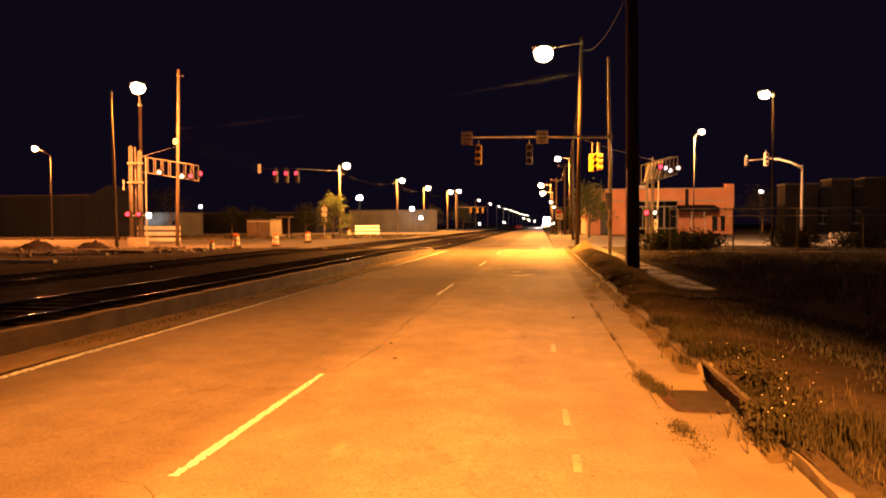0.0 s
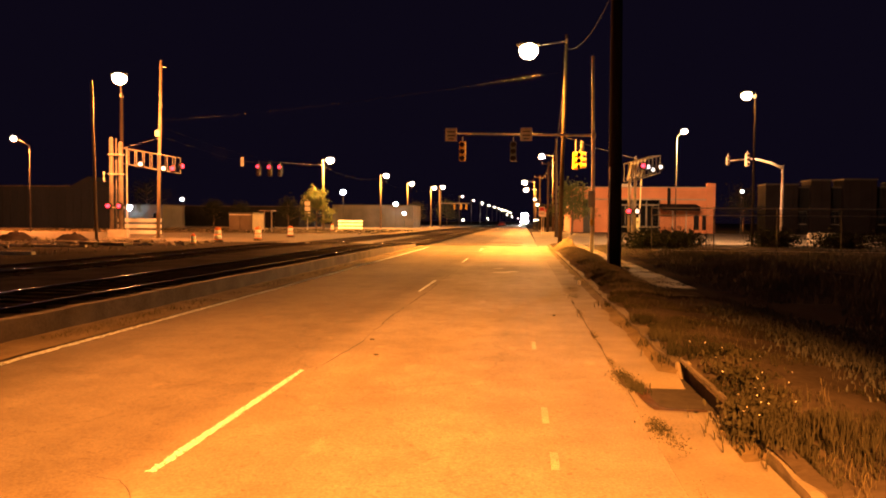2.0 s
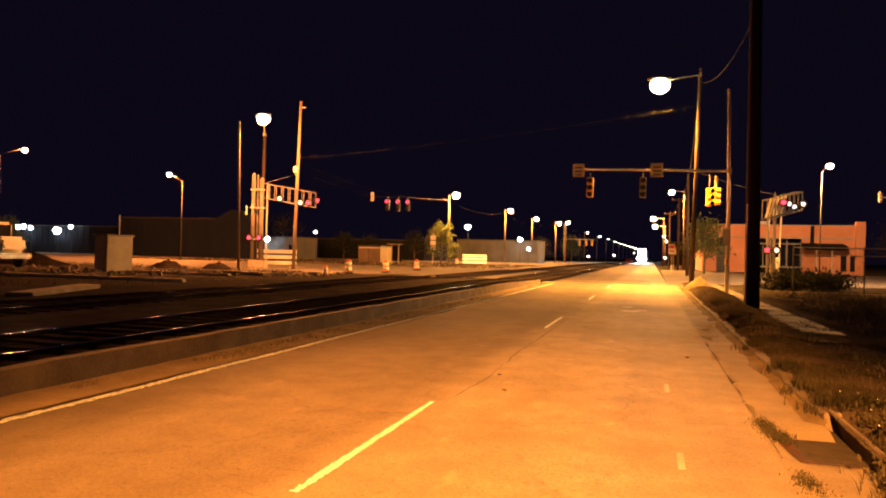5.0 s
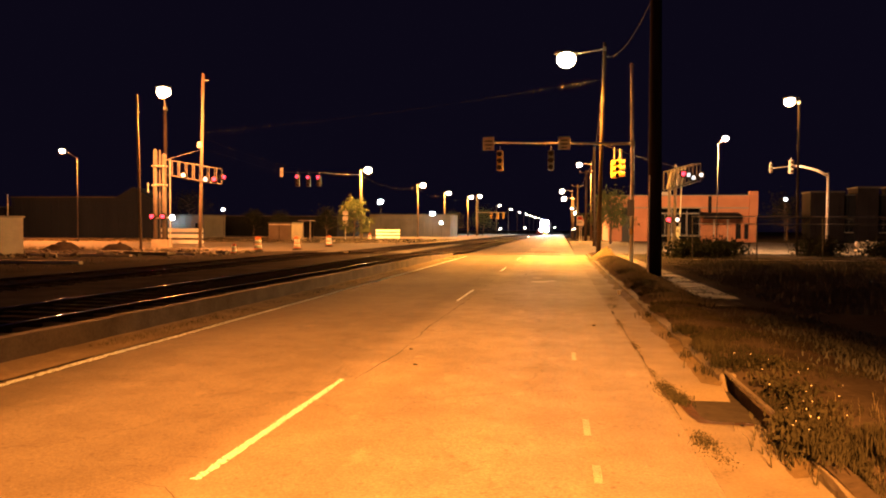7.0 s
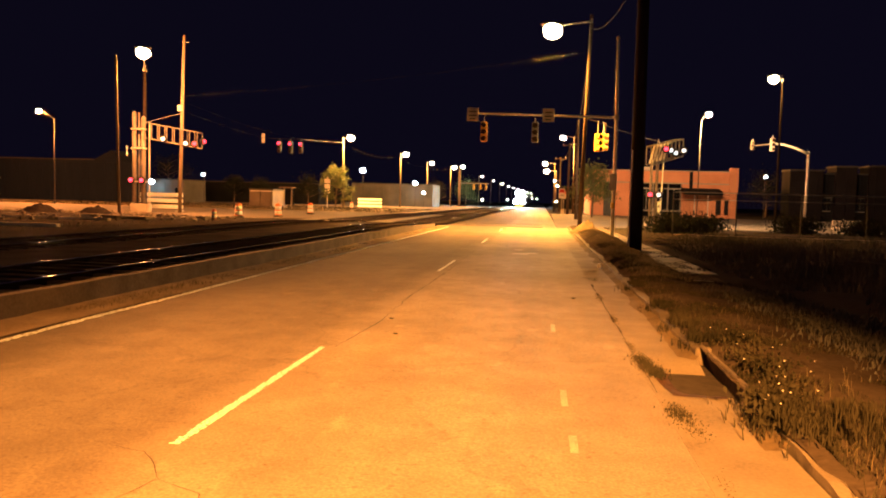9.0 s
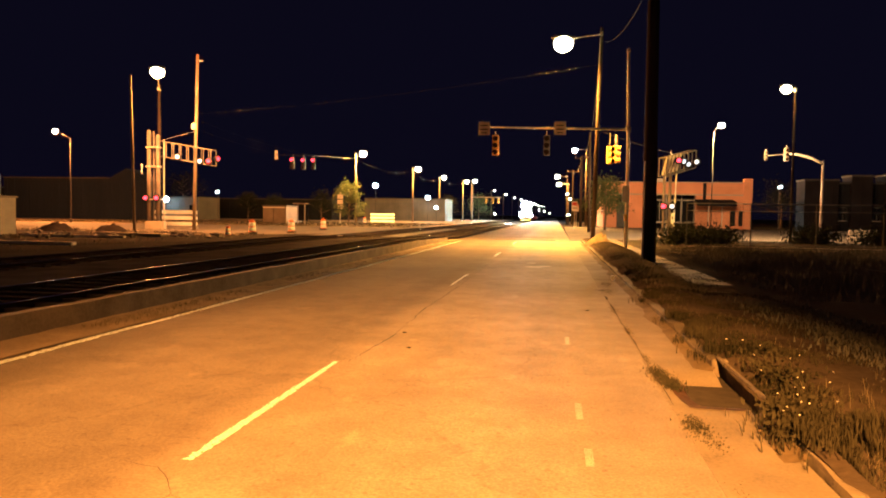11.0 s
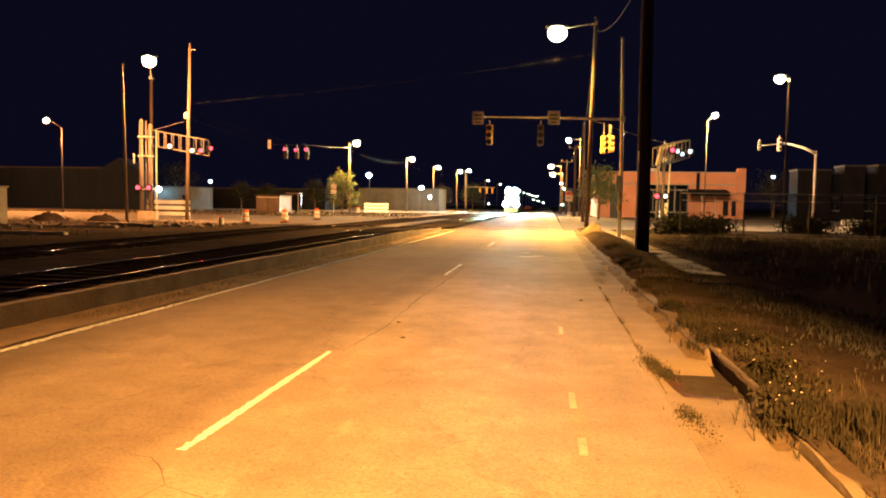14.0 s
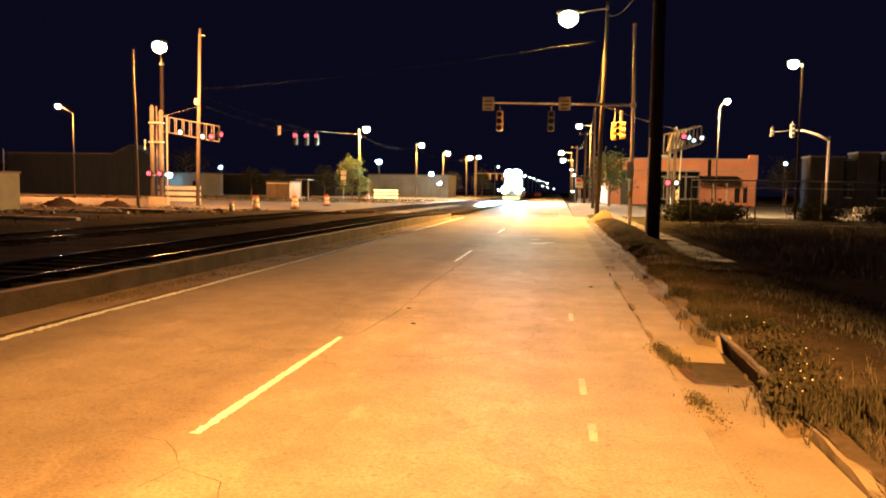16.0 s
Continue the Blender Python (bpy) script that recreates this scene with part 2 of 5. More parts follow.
DEBRIS = surface("grey_debris", (0.055, 0.046, 0.04), (0.14, 0.12, 0.105), 0.9, fine=20, coarse=3)
LOCO_BLUE = surface("dark_locomotive_paint", (0.015, 0.016, 0.02), (0.03, 0.03, 0.035), 0.45, fine=10, coarse=0.8, bump=0.1, space="Object")
LOCO_GREY = surface("locomotive_underframe", (0.02, 0.02, 0.02), (0.05, 0.045, 0.04), 0.8, fine=12, coarse=1, space="Object")
LOCO_YELLOW = surface("locomotive_yellow_trim", (0.5, 0.33, 0.03), (0.62, 0.42, 0.05), 0.5, fine=12, coarse=1, space="Object")
TRUCK_WHITE = surface("white_truck_paint", (0.6, 0.58, 0.54), (0.74, 0.72, 0.68), 0.4, fine=12, coarse=0.8, bump=0.05)
TRUCK_RED = surface("red_truck_paint", (0.4, 0.04, 0.03), (0.5, 0.07, 0.04), 0.4, fine=12, coarse=0.8, bump=0.05)
CHROME = surface("chrome", (0.6, 0.6, 0.6), (0.72, 0.72, 0.72), 0.2, 1.0, fine=20, coarse=2, bump=0.02)
GLASS_DARK, _tree, _b = nodes_of("dark_window_glass")
_b.inputs["Base Color"].default_value = (0.01, 0.011, 0.013, 1)
_b.inputs["Roughness"].default_value = 0.08
LENS_SODIUM = glow("lit_sodium_lens", (1.0, 0.62, 0.28), 60)
LENS_WARM = glow("lit_warm_lens", (1.0, 0.8, 0.5), 45)
LENS_WHITE = glow("lit_white_lens", WHITE, 45)
LENS_RED = glow("lit_red_lens", (1.0, 0.03, 0.07), 5)
LENS_DIM = glow("dim_white_lens", WHITE, 7)
# Weak emission stands in for white reflections in unlit flasher glass.
LENS_GLINT = glow("glint_lens", (0.9, 0.9, 1.0), 1.5)
LENS_HEAD = glow("lit_headlight_lens", (1.0, 0.93, 0.85), 2600)
LENS_OFF, _tree, _b = nodes_of("unlit_signal_lens")
_b.inputs["Base Color"].default_value = (0.03, 0.02, 0.015, 1)
_b.inputs["Roughness"].default_value = 0.2


# ---- mesh helpers ----
def mesh_of(name, verts, faces, material, smooth=False):
    me = bpy.data.meshes.new(name)
    me.from_pydata([tuple(v) for v in verts], [], [tuple(f) for f in faces])
    me.materials.append(material)
    if smooth:
        me.shade_smooth()
    return me


def part(name, bm, material, parent=None, label="", smooth=False):
    me = bpy.data.meshes.new(name)
    bmesh.ops.recalc_face_normals(bm, faces=bm.faces)
    bm.to_mesh(me)
    bm.free()
    me.materials.append(material)
    if smooth:
        me.shade_smooth()
    ob = new(name, me)
    if parent:
        ob.parent = parent
    if label:
        ob["label"] = label
    return ob


def thing(name, at, label, category, group="", turn=0):
    ob = new(name)
    ob.matrix_basis = pose(*at, 0, 0, turn)
    return tagged(ob, label, category, group)


def box(c, s, bevel=0.0, turn=None, bm=None):
    bm = bm or bmesh.new()
    m = Matrix.Translation(c) @ (turn or Matrix()) @ Matrix.Diagonal((*s, 1))
    r = bmesh.ops.create_cube(bm, size=1, matrix=m)
    if bevel:
        es = list({e for v in r["verts"] for e in v.link_edges})
        bmesh.ops.bevel(bm, geom=es, offset=bevel, segments=2, affect="EDGES", clamp_overlap=True)
    return bm


def tube(points, r, r_end=None, n=8, bm=None):
    """A round bar along a polyline, tapering from r to r_end, closed at both ends."""
    bm = bm or bmesh.new()
    pts = [Vector(p) for p in points]
    r_end = r if r_end is None else r_end
    rings = []
    for i, p in enumerate(pts):
        d = (pts[min(i + 1, len(pts) - 1)] - pts[max(i - 1, 0)]).normalized()
        side = d.cross(Vector((0, 0, 1)) if abs(d.z) < 0.95 else Vector((1, 0, 0))).normalized()
        up = side.cross(d)
        q = r + (r_end - r) * i / (len(pts) - 1)
        rings.append([bm.verts.new(p + q * (math.cos(a) * side + math.sin(a) * up)) for a in (2 * math.pi * k / n for k in range(n))])
    for a, b in zip(rings, rings[1:]):
        for k in range(n):
            bm.faces.new((a[k], a[(k + 1) % n], b[(k + 1) % n], b[k]))
    bm.faces.new(rings[0]), bm.faces.new(rings[-1])
    return bm


def ball(c, r, seg=12, ring=8, bm=None, turn=None):
    bm = bm or bmesh.new()
    r = (r, r, r) if isinstance(r, (int, float)) else r
    bmesh.ops.create_uvsphere(bm, u_segments=seg, v_segments=ring, radius=1, matrix=Matrix.Translation(c) @ (turn or Matrix()) @ Matrix.Diagonal((*r, 1)))
    return bm


def lathe(profile, n=20, bm=None, axis="Z", at=(0, 0, 0)):
    """A turned form from (radius, height) pairs."""
    bm = bm or bmesh.new()
    rings = []
    for r, h in profile:
        ring = []
        for k in range(n):
            a = 2 * math.pi * k / n
            p = (r * math.cos(a), r * math.sin(a), h) if axis == "Z" else (r * math.cos(a), h, r * math.sin(a))
            ring.append(bm.verts.new(Vector(p) + Vector(at)))
        rings.append(ring)
    for a, b in zip(rings, rings[1:]):
        for k in range(n):
            bm.faces.new((a[k], a[(k + 1) % n], b[(k + 1) % n], b[k]))
    bm.faces.new(rings[0]), bm.faces.new(rings[-1])
    return bm


def grid_mesh(name, xs, ys, height, material, kind_label, smooth=True):
    xs, ys = list(xs), list(ys)
    verts = [(x, y, height(x, y)) for y in ys for x in xs]
    w = len(xs)
    faces = [(j * w + i, j * w + i + 1, (j + 1) * w + i + 1, (j + 1) * w + i) for j in range(len(ys) - 1) for i in range(w - 1)]
    ob = new(name, mesh_of(name, verts, faces, material, smooth))
    return tagged(ob, kind_label, name.split("_")[0], kind="structure")


def steps(a, b, d):
    n = max(1, round((b - a) / d))
    return [a + (b - a) * i / n for i in range(n + 1)]


def wobble(x, y, s, k=0.0):
    return noise.noise((x * s + k, y * s - k, k))


# ---- ground, road, tracks ----
grid_mesh("ground", steps(-1500, 1500, 150), steps(-600, 2600, 160), lambda x, y: -0.06, EARTH, "dark bare earth reaching to the horizon")
road = grid_mesh("road", steps(-6.2, 0.98, 0.6), steps(-30, 600, 6), lambda x, y: 0.012 - 0.0009 * (x + 2.3) ** 2, ASPHALT, "worn asphalt road lit orange by street lamps")


def track_x(y, centre):
    """The middle of a track: straight beside the road, then bending across it far away."""
    s = max(0.0, y - 185)
    return centre + 0.00041 * s ** 2 if s < 110 else centre + 4.96 + (s - 110) * 0.0902


def track_z(y):
    """Top of the track bed: raised beside the near road, level at the crossing."""
    if y < 34:
        return 0.30
    if y < 45:
        return 0.30 - 0.17 * (y - 34) / 11
    return 0.13 if y < 150 else max(0.03, 0.13 - (y - 150) * 0.002)


def bed_height(x, y):
    edge = 0.02 * wobble(x, y, 1.7, 3)
    return track_z(y) - 0.02 + edge


bed = grid_mesh("track_bed", steps(-14.0, -6.36, 0.42), steps(-30, 45, 0.8), bed_height, BALLAST, "dark ballast bed of two railway tracks")
far_bed = grid_mesh("track_bed_far", steps(-14.0, -6.36, 0.8), steps(73, 190, 6), bed_height, BALLAST, "dark ballast bed beyond the level crossing")


def street_z(x):
    if x > -6.2:
        return 0.016
    if x > -10:
        return 0.016 + 0.13 * (-6.2 - x) / 3.8
    return 0.146


cross_left = grid_mesh("cross_street", steps(-140, -6.2, 1.9), steps(45, 73, 4), lambda x, y: street_z(x), OLD_ASPHALT, "old asphalt side street crossing the tracks")
cross_right = grid_mesh("cross_street_right", steps(1.0, 120, 5), steps(49, 84, 5), lambda x, y: 0.016 + 0.4 * max(0, y - 62) / 22, OLD_ASPHALT, "old asphalt side street and forecourt")
lot = grid_mesh("left_lot", steps(-150, -14.0, 2.0), steps(-30, 45, 1.5), lambda x, y: 0.15 + 0.13 * max(0, 1 - (-14 - x) / 4) + 0.05 * wobble(x, y, 0.35), EARTH, "dirt and broken pavement beside the tracks")
grid_mesh("far_verge_left", steps(-160, -14.0, 6), steps(73, 260, 6), lambda x, y: 0.13 + 0.05 * wobble(x, y, 0.3), SAND, "rough dirt verge beyond the side street")
grid_mesh("far_verge_right", steps(2.2, 160, 6), steps(84, 330, 8), lambda x, y: 0.3 + 0.06 * wobble(x, y, 0.3), EARTH, "dark verge beyond the building")
tagged(new("rear_lot", mesh_of("rear_lot", [(-150, -90, -0.02), (150, -90, -0.02), (150, -30, -0.02), (-150, -30, -0.02)], [(0, 1, 2, 3)], OLD_ASPHALT)), "old asphalt behind the viewpoint", "pavement", kind="structure")


def strip(name, path_x, width, z0, z1, y0, y1, dy, material, parent=None, label="", rough=0.0):
    """A long low bar that follows path_x(y)."""
    ys = steps(y0, y1, dy)
    verts, faces = [], []
    for y in ys:
        a, t = path_x(y), z1(y) if callable(z1) else z1
        b = z0(y) if callable(z0) else z0
        k = rough * wobble(a, y, 2.3, 5)
        verts += [(a - width / 2, y, b), (a - width / 2 + 0.012 + k, y, t + k), (a + width / 2 - 0.012 + k, y, t + k), (a + width / 2, y, b)]
    for i in range(len(ys) - 1):
        for k in range(3):
            faces.append((4 * i + k, 4 * i + k + 1, 4 * i + 5 + k, 4 * i + 4 + k))
    n = 4 * (len(ys) - 1)
    faces += [(3, 2, 1, 0), (n, n + 1, n + 2, n + 3)]
    ob = new(name, mesh_of(name, verts, faces, material))
    if parent:
        ob.parent = parent
    elif label:
        tagged(ob, label, "kerb", kind="structure")
    return ob


strip("kerb_left", lambda y: -6.27 - (0.5 * max(0, y - 42) ** 1.6 / 10), 0.2, -0.05, lambda y: track_z(y) + 0.03, -30, 47, 0.5, OLD_KERB, label="tall worn concrete kerb beside the track bed", rough=0.02)
grid_mesh("dirt_strip", steps(-6.18, -5.62, 0.08), steps(-12, 46, 0.3), lambda x, y: 0.02 + 0.05 * max(0, (-5.7 - x) / 0.5) ** 2 + 0.012 * wobble(x, y, 3), SAND, "drifted dirt and weeds along the kerb")

# right-hand gutter, kerb, verge
INLET_A, INLET_B = 6.15, 7.95


def gutter_z(x, y):
    dip = 0.09 * math.exp(-((y - 7.05) / 0.55) ** 4) * min(1, max(0, (x - 1.0) / 0.3))
    return 0.0045 - dip


grid_mesh("gutter", steps(0.98, 1.62, 0.08), steps(-12, 49, 0.2), gutter_z, GUTTER, "stained concrete gutter apron with a sunken inlet")


def kerb_run(name, y0, y1, label):
    strip(name, lambda y: 1.70 + 0.03 * wobble(0, y, 0.5, 7), 0.17, -0.1, lambda y: 0.085 + 0.035 * wobble(1, y, 0.6, 3), y0, y1, 0.25, OLD_KERB, label=label, rough=0.03)


kerb_run("kerb_right", 7.95, 49, "worn concrete kerb with dirt on it")
strip("kerb_right_near", lambda y: 1.74 + 0.05 * wobble(0, y, 0.6, 7), 0.2, -0.1, lambda y: 0.045 + 0.03 * wobble(1, y, 0.7, 3), -12, 6.12, 0.25, GUTTER, label="worn low concrete kerb overgrown with weeds", rough=0.04)


def verge_z(x, y):
    if 5.95 < y < 8.15 and x < 1.705:
        return -0.4
    base = 0.12
    if y > 15:
        k = min(1, (y - 15) / 6) * min(1, max(0, (47 - y) / 4))
        base += 0.13 * k * math.exp(-((x - 2.45) / 0.42) ** 2)
    base += 0.06 * math.exp(-((x - 2.3) / 0.4) ** 2)
    rough = 0.022 if x < 3.0 and y > 14 else (0.05 if x < 3.0 or x > 3.9 or y < 12 else 0.015)
    if x > 4.4:
        base += 0.05 * min(1, (x - 4.4) / 2)
        rough = 0.09
    base = 0.035 + (base - 0.035) * min(1, max(0, (x - 1.6) / (0.5 if y < 7 else 0.3)))
    return base + rough * (wobble(x, y, 0.9, 2) + 0.5 * wobble(x, y, 2.7, 9))


grid_mesh("verge", [1.68, 1.72, 1.744, 1.752, 1.8, 1.84] + steps(1.87, 3.63, 0.16), steps(-12, 49, 0.3), verge_z, SOIL, "rough dirt and grass verge beside the kerb")
grid_mesh("lot_edge", steps(3.63, 9.0, 0.2), steps(-12, 49, 0.3), verge_z, EARTH, "dark weedy edge of the empty lot")
grid_mesh("field", steps(9.0, 150, 3), steps(-30, 49, 1.5), lambda x, y: verge_z(9, y) + 0.1 * wobble(x, y, 0.2), EARTH, "dark overgrown empty lot")


# sidewalk slabs on the verge, their near end buried in soil
sidewalk = tagged(new("sidewalk"), "narrow concrete sidewalk half buried in soil", "sidewalk", kind="structure")
slab_mesh = mesh_of("slab", [(-0.42, -0.74, -0.1), (0.42, -0.74, -0.1), (0.42, 0.74, -0.1), (-0.42, 0.74, -0.1), (-0.42, -0.74, 0.0), (0.42, -0.74, 0.0), (0.42, 0.74, 0.0), (-0.42, 0.74, 0.0)],
                    [(4, 5, 6, 7), (0, 1, 5, 4), (1, 2, 6, 5), (2, 3, 7, 6), (3, 0, 4, 7)], OLD_KERB)
for i in range(24):
    y = 13.0 + 1.5 * i
    s = new("slab", slab_mesh)
    s.parent = sidewalk
    s.matrix_basis = pose(3.4 + 0.02 * math.sin(i * 3.1), y, 0.135 - 0.02 * max(0, 3 - i) + 0.006 * math.sin(i * 1.7), 0.2 * math.sin(i * 2.2), 0.3 * math.sin(i * 1.3), 0.4 * math.sin(i))

# storm inlet: dark mouth under a concrete lid
inlet = thing("storm_inlet", (1.70, 7.05, 0), "concrete kerb inlet with a dark open mouth", "storm drain")
part("lid", box((-0.02, 0, 0.135), (0.045, 1.82, 0.03), 0.008), OLD_KERB, inlet)
# Back wall and floor are black for the shade inside the mouth.
part("back_wall", box((0.1, 0, -0.25), (0.06, 1.8, 0.6)), BLACK, inlet)
part("floor_slab", box((0.0, 0, -0.5), (0.3, 1.8, 0.05)), BLACK, inlet)
for side in (-1, 1):
    part("cheek", box((0.0, side * 0.94, -0.13), (0.16, 0.1, 0.5), 0.01), OLD_KERB, inlet)

# dark reddish-brown slab lying in the sunken apron
pad_verts, pad_faces = [], []
for j, y in enumerate(steps(6.32, 7.42, 0.05)):
    for i in range(10):
        x = 1.07 + 0.5 * i / 9 + 0.012 * noise.noise((i, y * 4, 2)) + 0.05 * (7.42 - y) * (i == 0)
        pad_verts.append((x, y + 0.015 * noise.noise((i * 0.7, y, 5)), gutter_z(x, y) + 0.005))
for j in range(len(pad_verts) // 10 - 1):
    for i in range(9):
        pad_faces.append((10 * j + i, 10 * j + i + 1, 10 * j + i + 11, 10 * j + i + 10))
pad = new("inlet_pad", mesh_of("inlet_pad", pad_verts, pad_faces, PAD))
tagged(pad, "dark reddish-brown slab sunk before the inlet", "slab", kind="structure")
# open joint between road and gutter
crack_verts, crack_faces = [], []
for i, y in enumerate(steps(6.4, 15.0, 0.06)):
    w = 0.004 + 0.03 * max(0, noise.noise((y * 1.4, 3, 1))) + 0.008 * max(-0.4, noise.noise((y * 7, 1, 1)))
    x = 1.0 + 0.02 * noise.noise((y * 1.1, 8, 2))
    crack_verts += [(x - w, y, 0.0075), (x + w, y, 0.0075)]
    if i:
        crack_faces.append((2 * i - 2, 2 * i - 1, 2 * i + 1, 2 * i))
tagged(new("joint_crack", mesh_of("joint_crack", crack_verts, crack_faces, SOIL)), "dark dirt-filled joint along the gutter", "crack", kind="structure")
# cracks in the asphalt: the paving joint beyond the dash and a broken patch near it


def road_crack(points, width, seed):
    verts, faces = [], []
    for a, b in zip(points, points[1:]):
        a, b = Vector((*a, 0)), Vector((*b, 0))
        side = (b - a).normalized().cross(Vector((0, 0, 1)))
        n = max(2, int((b - a).length / 0.05))
        for i in range(n):
            p = a.lerp(b, i / n)
            p += side * (0.035 * noise.noise((p.x * 3, p.y * 3, seed)) + 0.012 * noise.noise((p.x * 14, p.y * 14, seed)))
            w = width * max(0.12, 0.55 + noise.noise((p.x * 2.3, p.y * 2.3, seed + 4)))
            z = 0.0145 - 0.0009 * (p.x + 2.3) ** 2
            verts += [(*(p - side * w).xy, z), (*(p + side * w).xy, z)]
    for i in range(len(verts) // 2 - 1):
        faces.append((2 * i, 2 * i + 1, 2 * i + 3, 2 * i + 2))
    ob = new("asphalt_crack", mesh_of("asphalt_crack", verts, faces, DARK_SEAM))
    return tagged(ob, "thin dark crack wandering through the asphalt", "crack", kind="structure")


road_crack([(-2.12, 7.5), (-2.02, 9.2), (-2.1, 12.0), (-2.05, 16.0), (-2.1, 24.0)], 0.012, 3)
road_crack([(-2.75, 4.25), (-2.35, 4.15), (-2.05, 3.75), (-1.75, 3.6), (-1.6, 3.2)], 0.005, 8)
road_crack([(-2.05, 3.75), (-2.2, 3.3), (-2.15, 2.9)], 0.004, 12)
# dirt washed against the kerb, toned darker for the shading there
drift_verts, drift_faces = [], []
for i, y in enumerate(steps(5.0, 44.0, 0.12)):
    x = 1.47 + 0.1 * noise.noise((y * 0.8, 5, 3)) + 0.05 * noise.noise((y * 3.1, 2, 3))
    if 5.9 < y < 8.0:
        x = 1.6
    drift_verts += [(x, y, gutter_z(x, y) + 0.002), ((x + 1.64) / 2, y, gutter_z(x, y) + 0.012), (1.64, y, 0.045)]
    if i and not 6.0 < y < 7.95:
        for k in (0, 1):
            drift_faces.append((3 * i - 3 + k, 3 * i - 2 + k, 3 * i + 1 + k, 3 * i + k))
tagged(new("dirt_drift", mesh_of("dirt_drift", drift_verts, drift_faces, WORN_EARTH, True)), "sandy dirt washed against the kerb, its darker tone standing for shading", "dirt", kind="structure")
# lane markings


def worn_dash(y0, y1, x, w, parent, material, name, seed, z=0.016, cell=0.022, wear=0.7, drift=0.0):
    """A painted bar of small chips, some flaked away along its edges and ends."""
    rnd = random.Random(seed)
    verts, faces = [], []
    n = 7
    ys = steps(y0, y1, cell)
    for j, y in enumerate(ys[:-1]):
        mid = x + drift * wobble(3, y, 0.35)
        worn = wear * (0.75 + 0.9 * wobble(x, y, 1.3, seed % 17)) + 0.5 * max(0, (y - y0) / (y1 - y0) - 0.85) / 0.15
        for i in range(n):
            edge = abs(i - (n - 1) / 2) / ((n - 1) / 2)
            if rnd.random() < worn * (0.03 + 1.2 * edge ** 4):
                continue
            k = len(verts)
            a, b = mid - w / 2 + w * i / n, mid - w / 2 + w * (i + 1) / n
            q = rnd.uniform(-0.3, 0.3) * cell
            c = ys[j + 1]
            zz = z if z < 1 else 0
            verts += [(a, y + q, zz), (b, y + q, zz), (b, c + q, zz), (a, c + q, zz)]
            faces.append((k, k + 1, k + 2, k + 3))
    ob = new(name, mesh_of(name, verts, faces, material))
    ob.parent = parent
    return ob


worn_dash(-10, 44, -5.53, 0.13, road, PAINT_LINE, "edge_line", 77, 0.0085, 0.07, 0.5, 0.05)
for k in range(-1, 4):
    worn_dash(4.3 + 11.9 * k, 7.48 + 11.9 * k, -2.245, 0.082, road, PAINT_LINE, "lane_dash", 20 + k)
for x, y, l, m in ((0.24, 4.66, 0.36, FAINT_LINE), (0.21, 5.74, 0.5, FAINT_LINE), (0.17, 9.1, 0.55, FAINT_LINE)):
    worn_dash(y, y + l, x, 0.055, road, m, "survey_mark", int(y * 10), wear=0.1)
for x, y, w in ((-0.62, 22.8, 0.28), (-0.3, 23.2, 0.2), (-0.75, 24.6, 0.16)):
    part("patch", lathe([(w, 0.0125), (w * 0.9, 0.0165)], 11, at=(x, y, 0)), FAINT_LINE, road)
# dark bands across the mouth of the side street
for y, w in ((48.4, 1.3), (53.4, 0.9)):
    part("dark_band", box((-2.5, y, 0.0135), (5.0, w, 0.006), 0.001), DARK_SEAM, road)


for i, (x, y) in enumerate(((-1.93, 9.53), (-1.66, 8.45), (-1.2, 26.6), (0.55, 12.5))):
    tagged(part("road_litter", ball((x, y, 0.016), (0.032, 0.022, 0.01), 7, 5), RUBBER), "small dark scrap lying on the asphalt", "litter", "road litter")


cup = part("paper_cup", lathe([(0.035, 0.02), (0.045, 0.12), (0.047, 0.125)], 12, at=(1.42, 18.6, 0)), SIGN_WHITE)
tagged(cup, "small white paper cup standing in the gutter", "cup")


# rails and ties
def rail_track(name, centre, label, far):
    track = thing(name, (0, 0, 0), label, "railway track", "railway tracks")
    for side in (-0.735, 0.735):
        strip("rail", lambda y: track_x(y, centre) + side, 0.072, lambda y: track_z(y) - 0.04, lambda y: track_z(y) + 0.066, -30, far, 1.5, RAIL_DARK, track)
        strip("rail_head", lambda y: track_x(y, centre) + side, 0.05, lambda y: track_z(y) + 0.064, lambda y: track_z(y) + 0.076, -30, far, 1.5, RAIL_STEEL, track)
        strip("rail_foot", lambda y: track_x(y, centre) + side, 0.14, lambda y: track_z(y) - 0.05, lambda y: track_z(y) + 0.012, -30, far, 1.5, RAIL_DARK, track)
    return track


near_track = rail_track("railway_track", -7.55, "dark steel railway track with worn shiny rails", 420)
far_track = rail_track("railway_track", -12.3, "second steel railway track farther from the road", 420)
bm = box((0, 0, 0), (2.5, 0.22, 0.1), 0.01)
tie_mesh = bpy.data.meshes.new("tie")
bm.to_mesh(tie_mesh)
bm.free()
tie_mesh.materials.append(TIMBER)
for track, centre in ((near_track, -7.55), (far_track, -12.3)):
    for i in range(90):
        y = -4 + i * 0.54
        o = new("tie", tie_mesh)
        o.parent = track
        o.matrix_basis = pose(centre + 0.04 * math.sin(i * 2.7), y, track_z(y) - 0.035, 0, 0, math.sin(i * 5.1))
# rubber and timber panels where the side street crosses
for centre in (-7.55, -12.3):
    for x, w in ((centre, 1.28), (centre - 1.2, 0.75), (centre + 1.2, 0.75)):
        ob = part("crossing_panel", box((x, 59, 0.16), (w, 27.6, 0.06), 0.01), TIMBER)
        tagged(ob, "dark timber panel between the rails", "crossing panel", "crossing panels", "structure")


